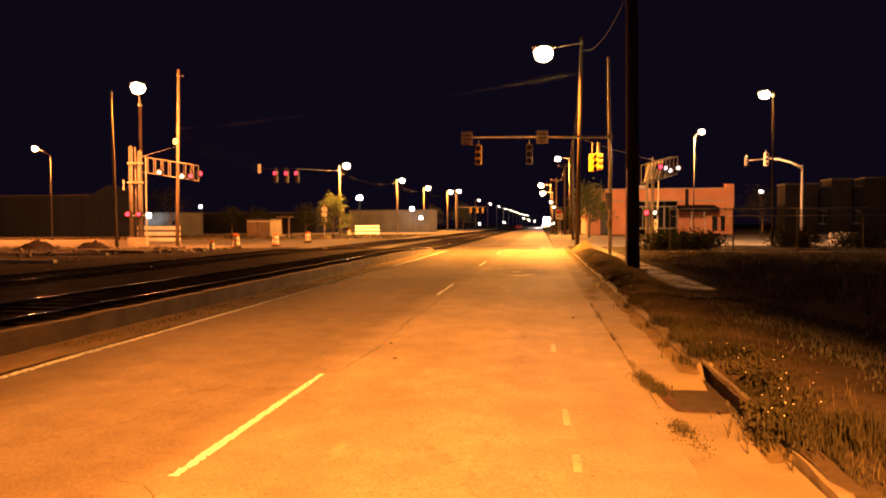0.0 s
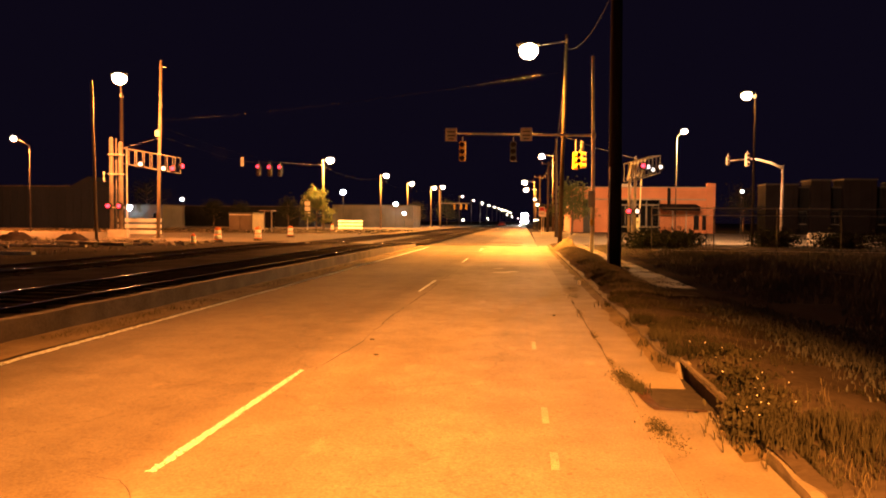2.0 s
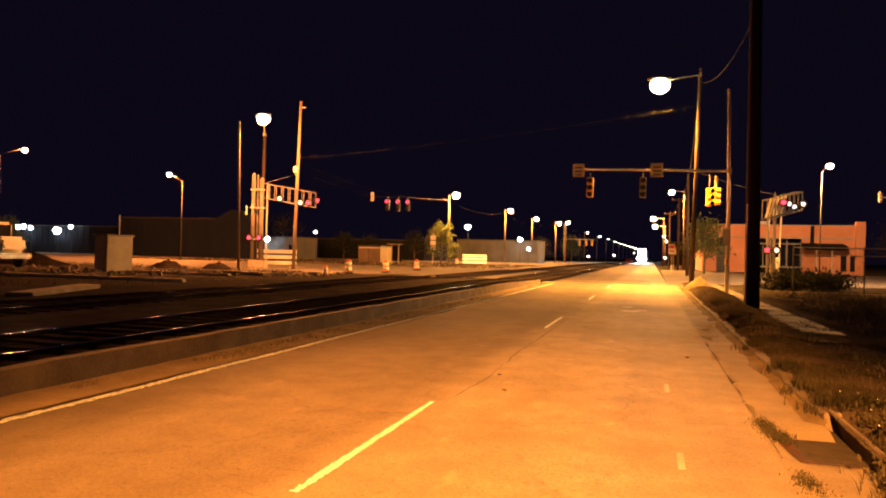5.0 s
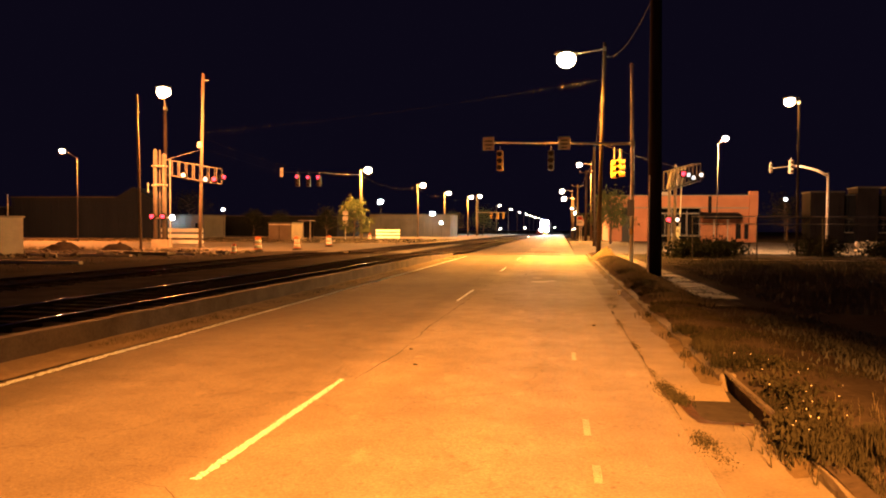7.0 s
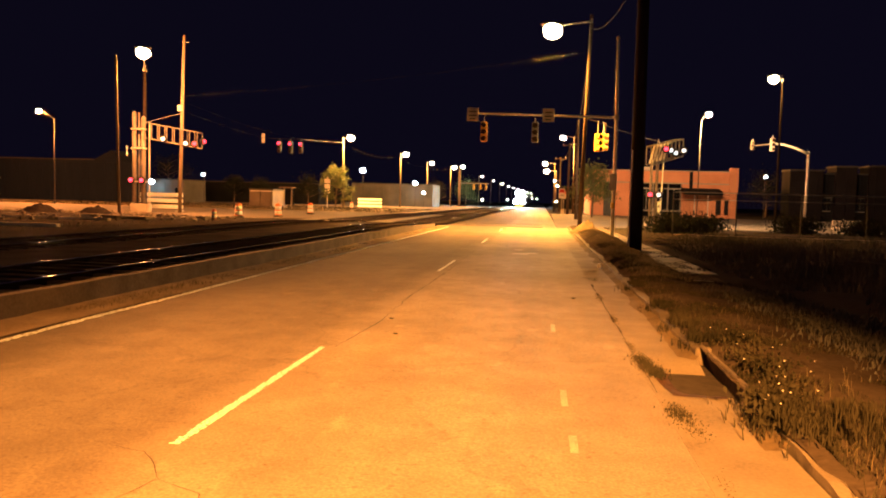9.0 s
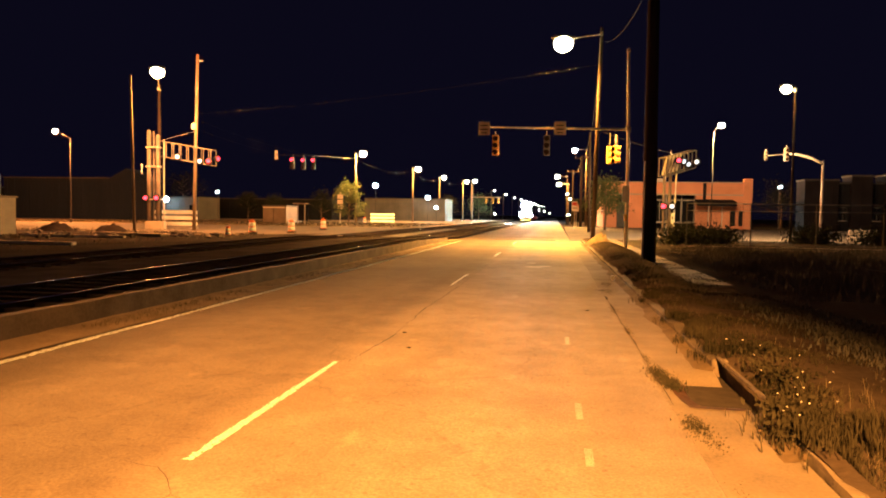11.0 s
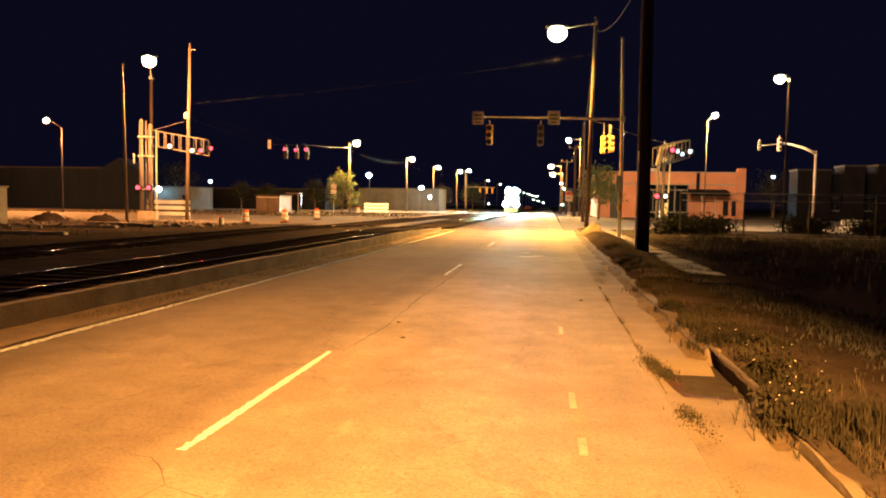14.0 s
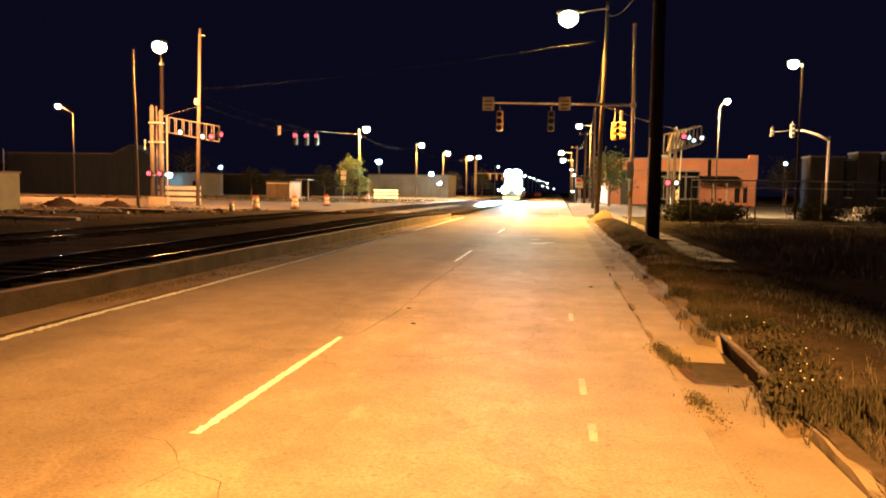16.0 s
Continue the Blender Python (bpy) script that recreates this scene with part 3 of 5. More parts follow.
# ---- street furniture ----
def luminaire(parent, at, lens_mat, size=1.0):
    """A cobra-head lamp, its glass bowl oversized to stand in for the halo."""
    x, y, z = at
    head = part("luminaire", ball((x, y, z + 0.2 * size), (0.4 * size, 0.2 * size, 0.11 * size), 14, 8), HOUSING, parent, smooth=True)
    part("lens", ball((x, y, z), (0.31 * size, 0.29 * size, 0.27 * size), 18, 12), lens_mat, head, "glowing glass bowl enlarged to the lamp's halo", smooth=True)
    return head


def street_lamp(base, top, lamp, lens_mat, wood=True, label="", size=1.0, r=0.15, arm_r=0.04, dark=False, timber=None):
    """A pole from base to top with an arm out to its lamp, all given in the world."""
    bx, by, bz = base
    o = thing("street_lamp", base, label or "wooden pole street lamp with a lit cobra head", "street lamp", "street lamps")
    rel = lambda p: Vector(p) - Vector(base)
    mat = timber or ((UNLIT_WOOD if dark else WOOD) if wood else SLIM_POLE)
    t = rel(top)
    part("pole", tube([(0, 0, -0.3), t * 0.5, t], r, r * 0.68, 12), mat, o, smooth=True)
    l = rel(lamp)
    start = t * (0.97 if l.z < t.z else 0.99)
    mid = start.lerp(l, 0.5) + Vector((0, 0, 0.12))
    part("arm", tube([start, mid, l + Vector((0, 0, 0.16))], arm_r if wood else arm_r * 0.7, arm_r * 0.6, 8), STEEL if wood else SLIM_POLE, o, smooth=True)
    luminaire(o, l, lens_mat, size)
    if wood:
        part("bracket", box(start, (0.12, 2 * r + 0.06, 0.22), 0.01), STEEL, o)
    return o


S = "tall wooden pole street lamp glowing sodium orange"
street_lamp((2.06, 42, 0.1), (2.30, 42, 11.9), (0.22, 42, 11.05), LENS_SODIUM, label=S, size=1.7, r=0.125, timber=DIM_WOOD)
road_light((0.22, 42, 10.5), (-2.2, 43.0, 0), 62000, (1.0, 0.33, 0.038), 178, 0.5)
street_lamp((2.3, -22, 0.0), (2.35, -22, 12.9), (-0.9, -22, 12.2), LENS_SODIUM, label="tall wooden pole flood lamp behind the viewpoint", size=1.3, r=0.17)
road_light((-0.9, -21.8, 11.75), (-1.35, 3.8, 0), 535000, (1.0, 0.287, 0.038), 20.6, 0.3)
street_lamp((-29.42, 52.2, 0.15), (-29.42, 52.2, 10.9), (-26.05, 46.0, 10.62), LENS_SODIUM, label="dark wooden pole lamp glowing orange over the crossing", size=1.45, dark=True)
lamp_light((-26.05, 46.0, 10.15), 33000, DEEP_SODIUM, 0.35)
LEFT_LAMPS = [((-27.2, 100, 0.13), (-27.35, 100, 9.9), (-26.3, 100, 9.75), 46000), ((-25.4, 132, 0.13), (-25.5, 132, 9.9), (-24.5, 132, 9.6), 24000),
              ((-25.2, 162, 0.13), (-25.3, 162, 9.9), (-24.3, 162, 9.65), 20000), ((-22.0, 178, 0.1), (-22.1, 178, 9.9), (-21.2, 178, 9.5), 18000),
              ((-20.6, 184, 0.1), (-20.7, 184, 10.2), (-19.8, 184, 9.95), 0)]
for b, t, l, p in LEFT_LAMPS:
    street_lamp(b, t, l, LENS_WARM, label="wooden pole street lamp glowing warm yellow along the far kerb", size=1.6, r=0.17)
    if p:
        lamp_light((l[0], l[1], l[2] - 0.5), p, (1.0, 0.35, 0.06), 0.4)
# lamps that recede along the road
for i in range(11):
    y = 235 + 42 * i
    x = -20 + 0.021 * (y - 190)
    street_lamp((x - 1, y, 0), (x - 1, y, 9.6), (x, y, 9.3), LENS_WARM, label="distant street lamp glowing beside the road", size=0.9, r=0.14)
for x, y, z in ((0.23, 150, 9.4), (0.6, 153, 8.0), (4.0, 260, 9.3), (6.5, 340, 9.4)):
    street_lamp((x + 2, y, 0.1), (x + 2, y, z + 0.3), (x, y, z), LENS_WARM, label="wooden pole street lamp beyond the building", size=1.5, r=0.15, timber=DIM_WOOD)
lamp_light((0.23, 150, 8.9), 55000, (1.0, 0.34, 0.055), 0.4)
lamp_light((1.9, 100, 9.7), 60000, (1.0, 0.34, 0.055), 0.2)
street_lamp((4.0, 100, 0.3), (3.9, 100, 10.6), (2.38, 100, 10.25), LENS_WHITE, label="wooden pole street lamp with a white lamp", size=1.1, r=0.15, timber=DIM_WOOD)
# slim steel lamps either side
street_lamp((-49.2, 70, 0.14), (-49.2, 70, 8.8), (-50.9, 70, 9.5), LENS_WARM, wood=False, label="slim steel lamp post glowing over the side street", size=0.9, r=0.07)
lamp_light((-50.9, 70, 9.0), 36000, DEEP_SODIUM, 0.3)
street_lamp((-63.5, 60, 0.15), (-63.5, 60, 10.6), (-60.4, 60, 10.9), LENS_WARM, wood=False, label="slim steel lamp post with a long arm", size=0.95, r=0.08)
lamp_light((-60.4, 60, 10.4), 11000, DEEP_SODIUM, 0.3)
street_lamp((11.7, 59, 0.05), (11.7, 59, 8.2), (12.25, 59, 8.6), LENS_WARM, wood=False, label="slim steel lamp post in front of the tan building", size=0.7, r=0.045)
lamp_light((12.25, 59, 8.1), 24000, (1.0, 0.44, 0.17), 0.25)
street_lamp((14.05, 47.5, 0.05), (14.02, 47.5, 9.6), (13.45, 47.3, 9.35), LENS_SODIUM, label="dark wooden pole lamp over the empty lot", size=1.0, r=0.08, dark=True)
lamp_light((13.45, 47.3, 8.9), 400, SODIUM, 0.3)


def bare_pole(base, top, r, mat, label, arms=()):
    o = thing("utility_pole", base, label, "utility pole", "utility poles")
    t = Vector(top) - Vector(base)
    part("pole", tube([(0, 0, -0.3), t * 0.4, t], r, r * 0.72, 14), mat, o, smooth=True)
    for z, w in arms:
        part("crossarm", box((0, -r, z), (w, 0.1, 0.12), 0.01), mat, o)
        for s in (-0.45, 0.45):
            part("insulator", lathe([(0.04, 0), (0.06, 0.04), (0.03, 0.1), (0.05, 0.14), (0.01, 0.2)], 10, at=(s * w, -r, z + 0.06)), CAB_GREY, o)
    return o


big_pole = bare_pole((2.98, 24.6, 0.15), (2.9, 24.6, 13.0), 0.23, UNLIT_WOOD, "thick dark wooden utility pole on the verge", ((11.8, 2.2),))
part("conduit", tube([(-0.2, -0.12, 0), (-0.18, -0.1, 3.2)], 0.035), STEEL, big_pole)
left_pole = bare_pole((-26.2, 51.3, 0.15), (-25.9, 51.3, 12.9), 0.14, LIT_WOOD, "bare wooden utility pole lit from the side", ())
part("bracket", box((0.05, 0, 7.55), (0.34, 0.36, 0.45), 0.03), STEEL, left_pole)
part("step_bolt", tube([(0.15, 0, 12.3), (0.7, 0, 12.25)], 0.03), STEEL, left_pole)
bare_pole((-26.2, 43.5, 0.15), (-26.45, 43.5, 10.0), 0.1, WOOD, "slim wooden pole beside the tracks")
bare_pole((2.9, 88, 0.3), (2.9, 88, 8.6), 0.16, DIM_WOOD, "wooden pole beside the far kerb", ((8.0, 1.6),))
bare_pole((3.1, 70, 0.3), (3.0, 70, 9.3), 0.16, DIM_WOOD, "wooden pole beside the far kerb", ())
bare_pole((2.6, 118, 0.3), (2.6, 118, 8.8), 0.16, DIM_WOOD, "wooden pole beside the far kerb", ((8.2, 1.8),))


def cable(points, r, label, sag=0.0, mat=None):
    a, b = Vector(points[0]), Vector(points[-1])
    pts = [a.lerp(b, i / 14) - Vector((0, 0, sag * 4 * (i / 14) * (1 - i / 14))) for i in range(15)]
    ob = part("cable", tube(pts, r, n=5), mat or RUBBER, smooth=True)
    return tagged(ob, label, "cable", "overhead cables")


cable([(2.27, 42, 11.2), (2.95, 24.7, 9.3)], 0.009, "slack overhead cable between wooden poles", 0.75, RUBBER)
cable([(2.25, 42, 9.9), (-26.0, 51.3, 8.6)], 0.004, "thin span wire over the road", 0.3, RUBBER)
cable([(2.2, 42, 10.2), (3.0, 70, 8.9)], 0.02, "overhead cable along the road", 0.8)
cable([(3.0, 70, 8.9), (2.9, 88, 8.0)], 0.02, "overhead cable along the road", 0.4)
cable([(2.9, 88, 8.2), (2.6, 118, 8.4)], 0.02, "overhead cable along the road", 0.7)
cable([(-27.3, 100, 9.2), (-25.95, 51.3, 8.2)], 0.004, "span wire carrying red traffic signals", 0.9, RUBBER)
cable([(-27.3, 100, 9.0), (-25.5, 132, 9.2)], 0.01, "overhead cable between street lamps", 0.9, RUBBER)
cable([(-25.5, 132, 9.2), (-25.3, 162, 9.2)], 0.01, "overhead cable between street lamps", 0.9, RUBBER)
cable([(-25.3, 162, 9.0), (-22.1, 178, 9.2)], 0.01, "overhead cable between street lamps", 0.7, RUBBER)
cable([(-25.95, 51.3, 7.4), (-29.2, 51, 6.5)], 0.009, "guy wire from the wooden pole to the gantry", 0.0, STEEL)


def signal_head(name, at, lit=None, facing=-1, body=None, label="", scale=1.0, parent=None, turn=0, hang=0.22):
    """A three-lens traffic signal; facing -1 shows its lenses towards the near road."""
    o = thing(name, at, label, "traffic signal", "traffic signals", turn)
    h = 1.07 * scale
    part("housing", box((0, 0, -h / 2), (0.34 * scale, 0.22 * scale, h), 0.03), body or YELLOW, o)
    for i in range(3):
        z = -h * (i + 0.5) / 3
        part("visor", tube([(0, facing * 0.11 * scale, z + 0.01), (0, facing * 0.34 * scale, z - 0.02)], 0.135 * scale, 0.15 * scale, 12), body or YELLOW, o)
        mat = LENS_RED if lit == i else LENS_OFF
        part("lens", tube([(0, facing * 0.33 * scale, z - 0.02), (0, facing * 0.352 * scale, z - 0.021)], 0.142 * scale, n=14), mat, o)
    part("hanger", tube([(0, 0, -0.02), (0, 0, hang * scale)], 0.02), STEEL, o)
    return o


def plate_sign(at, w, h, mat, label, bars=(), turn=0, name="road_sign"):
    o = thing(name, at, label, "sign", turn=turn)
    part("plate", box((0, 0, 0), (w, 0.03, h), 0.01), mat, o)
    for z, bw, bh, m in bars:
        part("bar", box((0, -0.02, z), (bw, 0.012, bh)), m, o)
    return o


# mast-arm signal over the near lanes
mast = thing("signal_mast", (3.12, 34, 0.15), "steel traffic signal mast with a long straight arm", "signal mast")
part("pole", tube([(0, 0, -0.2), (0, 0, 4), (-0.08, 0, 8.75)], 0.085, 0.06, 12), LIT_STEEL, mast, smooth=True)
part("arm", tube([(0, 0, 5.3), (-3.2, 0, 5.36), (-6.6, 0, 5.42)], 0.055, 0.035, 10), LIT_STEEL, mast, smooth=True)
part("clamp", box((0, 0, 5.3), (0.2, 0.22, 0.26), 0.03), STEEL, mast)
part("base_plate", box((0, 0, -0.02), (0.5, 0.5, 0.1), 0.02), STEEL, mast)
part("cap", lathe([(0.09, 8.72), (0.08, 8.8), (0.02, 8.86)], 12, at=(-0.08, 0, 0)), STEEL, mast)
part("push_button", box((-0.05, -0.15, 1.4), (0.14, 0.14, 0.3), 0.02), YELLOW, mast)
part("notice", box((-0.06, -0.16, 2.45), (0.3, 0.02, 0.75), 0.005), SIGN_WHITE, mast, "narrow white notice plate")
for x, paint, words in ((-2.76, YELLOW, "unlit dull yellow signal head under the mast arm"), (-0.46, HOUSING, "unlit grey signal head under the mast arm")):
    signal_head("traffic_signal", (x, 33.98, 5.2), None, -1, paint, words, 0.85)
for x in (-3.28, 0.12):
    plate_sign((x, 33.86, 5.5), 0.52, 0.6, SIGN_WHITE, "small grey-white sign plate on the signal arm", ((0.12, 0.34, 0.06, HOUSING), (-0.05, 0.34, 0.06, HOUSING), (-0.2, 0.26, 0.05, HOUSING)))
# yellow signal cluster hung over the side street
for x, y, dz, tn in ((2.98, 43.5, 0.0, 30), (3.3155, 44.1, 0.1, 75)):
    signal_head("traffic_signal", (x, y, 5.6 + dz), None, -1, label="yellow traffic signal head turned to the side street", turn=tn, scale=0.95, hang=0.78 - dz)
cable([(2.15, 42, 6.35), (7.7, 52, 5.9)], 0.02, "span wire carrying yellow traffic signals", 0.1, RUBBER)
plate_sign((3.42, 44.3, 5.95), 0.2, 0.7, SIGN_WHITE, "narrow street name plate seen edge-on on the wire", turn=50)
# red signals hung from the far span wire
for x, y, z in ((-27.3, 75, 7.25), (-26.1, 75, 7.2), (-25.0, 75, 7.2)):
    signal_head("traffic_signal", (x, y, z), 0, -1, BLACK, "dark signal head showing red on a span wire", 1.1, hang=0.3)
cable([(-27.3, 100, 9.1), (-24.9, 75, 7.5)], 0.018, "span wire end carrying red traffic signals", 0.05, HOUSING)
cable([(-24.9, 75, 7.5), (-29.2, 75, 7.6)], 0.02, "span wire between the red signals", 0.05, RUBBER)
cable([(-29.2, 75, 7.6), (-26.2, 51.3, 7.6)], 0.004, "span wire from the signals to the wooden pole", 0.1, RUBBER)
plate_sign((-29.1, 75, 7.55), 0.34, 0.95, SIGN_WHITE, "pale street name plate hung on the span wire")

# mast arm on the right, beyond the empty lot
mast_r = thing("signal_mast", (21.2, 64, 0.05), "galvanised signal mast with an upswept curved arm", "signal mast")
part("pole", tube([(0, 0, -0.1), (0, 0, 6.3)], 0.14, 0.1, 12), ALU, mast_r, smooth=True)
part("arm", tube([(0, 0, 6.05), (-0.9, 0, 6.5), (-1.9, 0, 6.78), (-2.6, 0, 6.85)], 0.12, 0.08, 10), LIT_STEEL, mast_r, smooth=True)
part("arm_tip", tube([(-2.6, 0, 6.85), (-4.5, 0, 6.65)], 0.05, 0.04, 8), ALU, mast_r, smooth=True)
signal_head("traffic_signal", (18.35, 63.9, 7.35), None, -1, CAB_GREY, "pale signal head upright on the curved arm", 1.0)
signal_head("traffic_signal", (16.8, 63.9, 7.1), None, -1, HOUSING, "small grey signal head at the arm's end", 0.7)
# far mast arm down the road
mast_f = thing("signal_mast", (-21.0, 190, 0.1), "distant signal mast arm over the far lanes", "signal mast")
part("pole", tube([(0, 0, 0), (0, 0, 9.5)], 0.2, 0.15, 10), WOOD, mast_f, smooth=True)
part("arm", tube([(0, 0, 6.0), (7.4, 0, 6.0)], 0.14, 0.1, 8), ALU, mast_f, smooth=True)
for x in (3.5, 5.2, 6.6):
    signal_head("traffic_signal", (-21 + x, 190, 5.9), None, -1, YELLOW, "distant yellow signal head on a mast arm", 1.3)


# ---- level crossing gantries ----
def crossbuck(parent, at, turn):
    for a in (45, -45):
        part("crossbuck_blade", box(at, (0.95, 0.03, 0.16), 0.008, Matrix.Rotation(radians(turn), 4, "Z") @ Matrix.Rotation(radians(a), 4, "Y")), SIGN_WHITE, parent)


def flasher(parent, at, way, lit=True, lens=None):
    """A round black target with a hooded lamp; way is the unit direction it faces."""
    w = Vector((*way, 0)).normalized()
    p = Vector(at)
    part("target", tube([p, p + w * 0.03], 0.26, n=18), BLACK, parent)
    part("hood", tube([p + w * 0.03, p + w * 0.2], 0.14, 0.15, 14), BLACK, parent)
    part("lens", tube([p + w * 0.2, p + w * 0.22], 0.135, n=14), lens or (LENS_RED if lit else LENS_OFF), parent, "glowing red lens" if lit and not lens else "")


def truss(parent, p0, p1, depth, height, bays, mat):
    a, b = Vector(p0), Vector(p1)
    d = (b - a).normalized()
    side = Vector((-d.y, d.x, 0)) * depth / 2
    corners = [side, -side, side - Vector((0, 0, height)), -side - Vector((0, 0, height))]
    for c in corners:
        part("chord", tube([a + c, b + c], 0.04, n=6), mat, parent)
    for i in range(bays + 1):
        q = a.lerp(b, i / bays)
        for s in (side, -side):
            part("upright", tube([q + s, q + s - Vector((0, 0, height))], 0.035, n=6), mat, parent)
        part("cross_tie", tube([q + side, q - side], 0.035, n=6), mat, parent)
        if i < bays:
            q2 = a.lerp(b, (i + 1) / bays)
            part("brace", tube([q - side, q2 + side], 0.03, n=5), mat, parent)


gantry = thing("crossing_gantry", (-29.1, 51.0, 0.15), "aluminium cantilever gantry with red railway crossing lights", "crossing signal", "crossing gantries")
for x, h, r in ((-0.45, 7.1, 0.15), (0.25, 6.75, 0.16)):
    part("mast", tube([(x, 0, -0.1), (x, 0, h)], r, r, 14), ALU, gantry, smooth=True)
    part("mast_cap", lathe([(r * 1.05, h - 0.02), (r * 0.8, h + 0.1), (0.03, h + 0.2)], 12, at=(x, 0, 0)), ALU, gantry)
part("thin_mast", tube([(-0.2, 0.2, 0), (-0.2, 0.2, 7.2)], 0.06, n=8), ALU, gantry, smooth=True)
part("drop_pipe", tube([(0.72, 0, 6.5), (0.72, 0, 0)], 0.05, n=8), STEEL, gantry)
for z in (2.2, 4.6, 6.0):
    part("band", box((-0.1, 0, z), (1.1, 0.42, 0.12), 0.02), STEEL, gantry)
truss(gantry, (0.55, 0, 6.45), (4.75, -0.4, 5.75), 0.7, 1.1, 7, TRUSS_GREY)
for x, z in ((2.2, 5.25), (3.9, 4.95), (4.55, 4.95)):
    flasher(gantry, (x, -0.75, z), (0.3, -1), x > 4, LENS_GLINT if x < 4.2 else None)
flasher(gantry, (4.95, -0.4, 5.15), (1, -0.35))
for s in (-0.42, 0.42):
    flasher(gantry, (s - 0.1, -0.3, 2.3), (0.25, -1), True)
part("lamp_bar", tube([(-0.7, -0.22, 2.3), (0.6, -0.22, 2.3)], 0.04, n=6), BLACK, gantry)
part("base_box", box((0.0, 0.1, 0.25), (1.3, 0.8, 0.7), 0.03), CONCRETE, gantry)
crossbuck(gantry, (-0.85, -0.3, 4.4), 112)

gantry_r = thing("crossing_gantry", (7.4, 52, 0.02), "cantilever crossing gantry with striped board and red lights", "crossing signal", "crossing gantries")
for x in (-0.18, 0.2):
    part("mast", tube([(x, 0, -0.1), (x, 0, 5.45)], 0.085, 0.11, 12), ALU, gantry_r, smooth=True)
truss(gantry_r, (-0.5, -1.4, 5.45), (1.92, 1.9, 6.25), 0.55, 1.2, 7, TRUSS_GREY)
part("arm_bracket", tube([(0.0, -0.2, 5.6), (0.35, 0.2, 5.6)], 0.08, n=8), ALU, gantry_r)
for i in range(5):
    part("stripe", box((-0.42 + 0.27 * i, -1.75 + 0.35 * i, 4.92 + 0.085 * i), (0.13, 0.04, 1.2), 0.01, Matrix.Rotation(radians(10), 4, "Z") @ Matrix.Rotation(radians(14), 4, "Y")), SIGN_WHITE, gantry_r)
for x, y, z, l in ((0.6, -0.5, 5.34, None), (1.0, 0.0, 5.3, LENS_GLINT), (1.36, 0.3, 5.14, LENS_GLINT), (2.0, 1.0, 5.36, LENS_GLINT)):
    flasher(gantry_r, (x, y - 0.35, z), (-0.2, -1), True, l)
for s in (-0.22, 0.34):
    flasher(gantry_r, (s, -0.25, 2.32), (-0.2, -1), True, None if s < 0 else LENS_GLINT)
part("lamp_bar", tube([(-0.6, -0.18, 2.32), (0.55, -0.18, 2.32)], 0.035, n=6), BLACK, gantry_r)
part("counterweight", box((0.35, -0.35, 1.5), (0.16, 0.1, 0.75), 0.02), REFLECT_WHITE, gantry_r, "white reflective counterweight")
part("gate_mechanism", box((0.3, 0.25, 1.0), (0.55, 0.5, 0.8), 0.04), ALU, gantry_r)
part("gate_arm", tube([(0.5, 0.0, 1.0), (0.6, 0.0, 4.6)], 0.06, 0.035, 8), REFLECT_WHITE, gantry_r, "raised striped crossing arm")
part("finial", lathe([(0.05, 5.43), (0.09, 5.7), (0.02, 6.1)], 10, at=(0.2, 0, 0)), ALU, gantry_r)


# ---- work zone ----
def barrel(at, h=1.0, label="orange and white striped traffic barrel on a rubber base"):
    """A tapered drum: orange collar, two broad white bands with a thin orange one between, heavy rubber foot."""
    o = thing("traffic_barrel", at, label, "traffic barrel", "traffic barrels")
    part("base", lathe([(0.36 * h, 0), (0.38 * h, 0.05 * h), (0.28 * h, 0.14 * h), (0.27 * h, 0.15 * h)], 18), RUBBER, o)
    levels = (0.14, 0.2, 0.47, 0.54, 0.82, 0.98)
    for k in range(5):
        r0, r1 = (0.27 - 0.014 * k) * h, (0.26 - 0.014 * k) * h
        white = k in (1, 3)
        part("band", lathe([(r0, levels[k] * h), (r0 * 0.99, (levels[k + 1] - 0.02) * h), (r1, levels[k + 1] * h)], 18), REFLECT_WHITE if white else ORANGE, o, "white reflective band" if white else "", True)
    part("handle", tube([(-0.1 * h, 0, 0.97 * h), (-0.08 * h, 0, 1.06 * h), (0.08 * h, 0, 1.06 * h), (0.1 * h, 0, 0.97 * h)], 0.02, n=6), ORANGE, o)
    return o


barrel((-18.0, 39.2, 0.16), 0.56, "short white and orange channelising drum on the dirt")
first = barrel((-18.95, 44.8, 0.16), 0.88)
for p in ((-17.75, 48.6, 0.16), (-18.75, 58.8, 0.16), (-25.5, 98, 0.14)):
    copy_thing(first, pose(*p, 0, 0, p[1] * 7))


def barricade(at, w, turn, label):
    o = thing("barricade", at, label, "barricade", "barricades", turn)
    for s in (-0.42, 0.42):
        part("upright", box((s * w, 0.03, 0.75), (0.06, 0.06, 1.5), 0.008), STEEL, o)
        part("foot", box((s * w, 0.0, 0.03), (0.08, 1.4, 0.06), 0.01), STEEL, o)
    for z in (0.35, 0.82, 1.28):
        part("board", box((0, -0.03, z), (w, 0.03, 0.3), 0.006), REFLECT_WHITE, o, "white reflective board")
    return o


barricade((-30.1, 55.9, 0.15), 3.7, 0, "white three-board road barricade beside the gantry")
barricade((-24.4, 104, 0.14), 3.5, 3, "white three-board barricade at the far kerb")


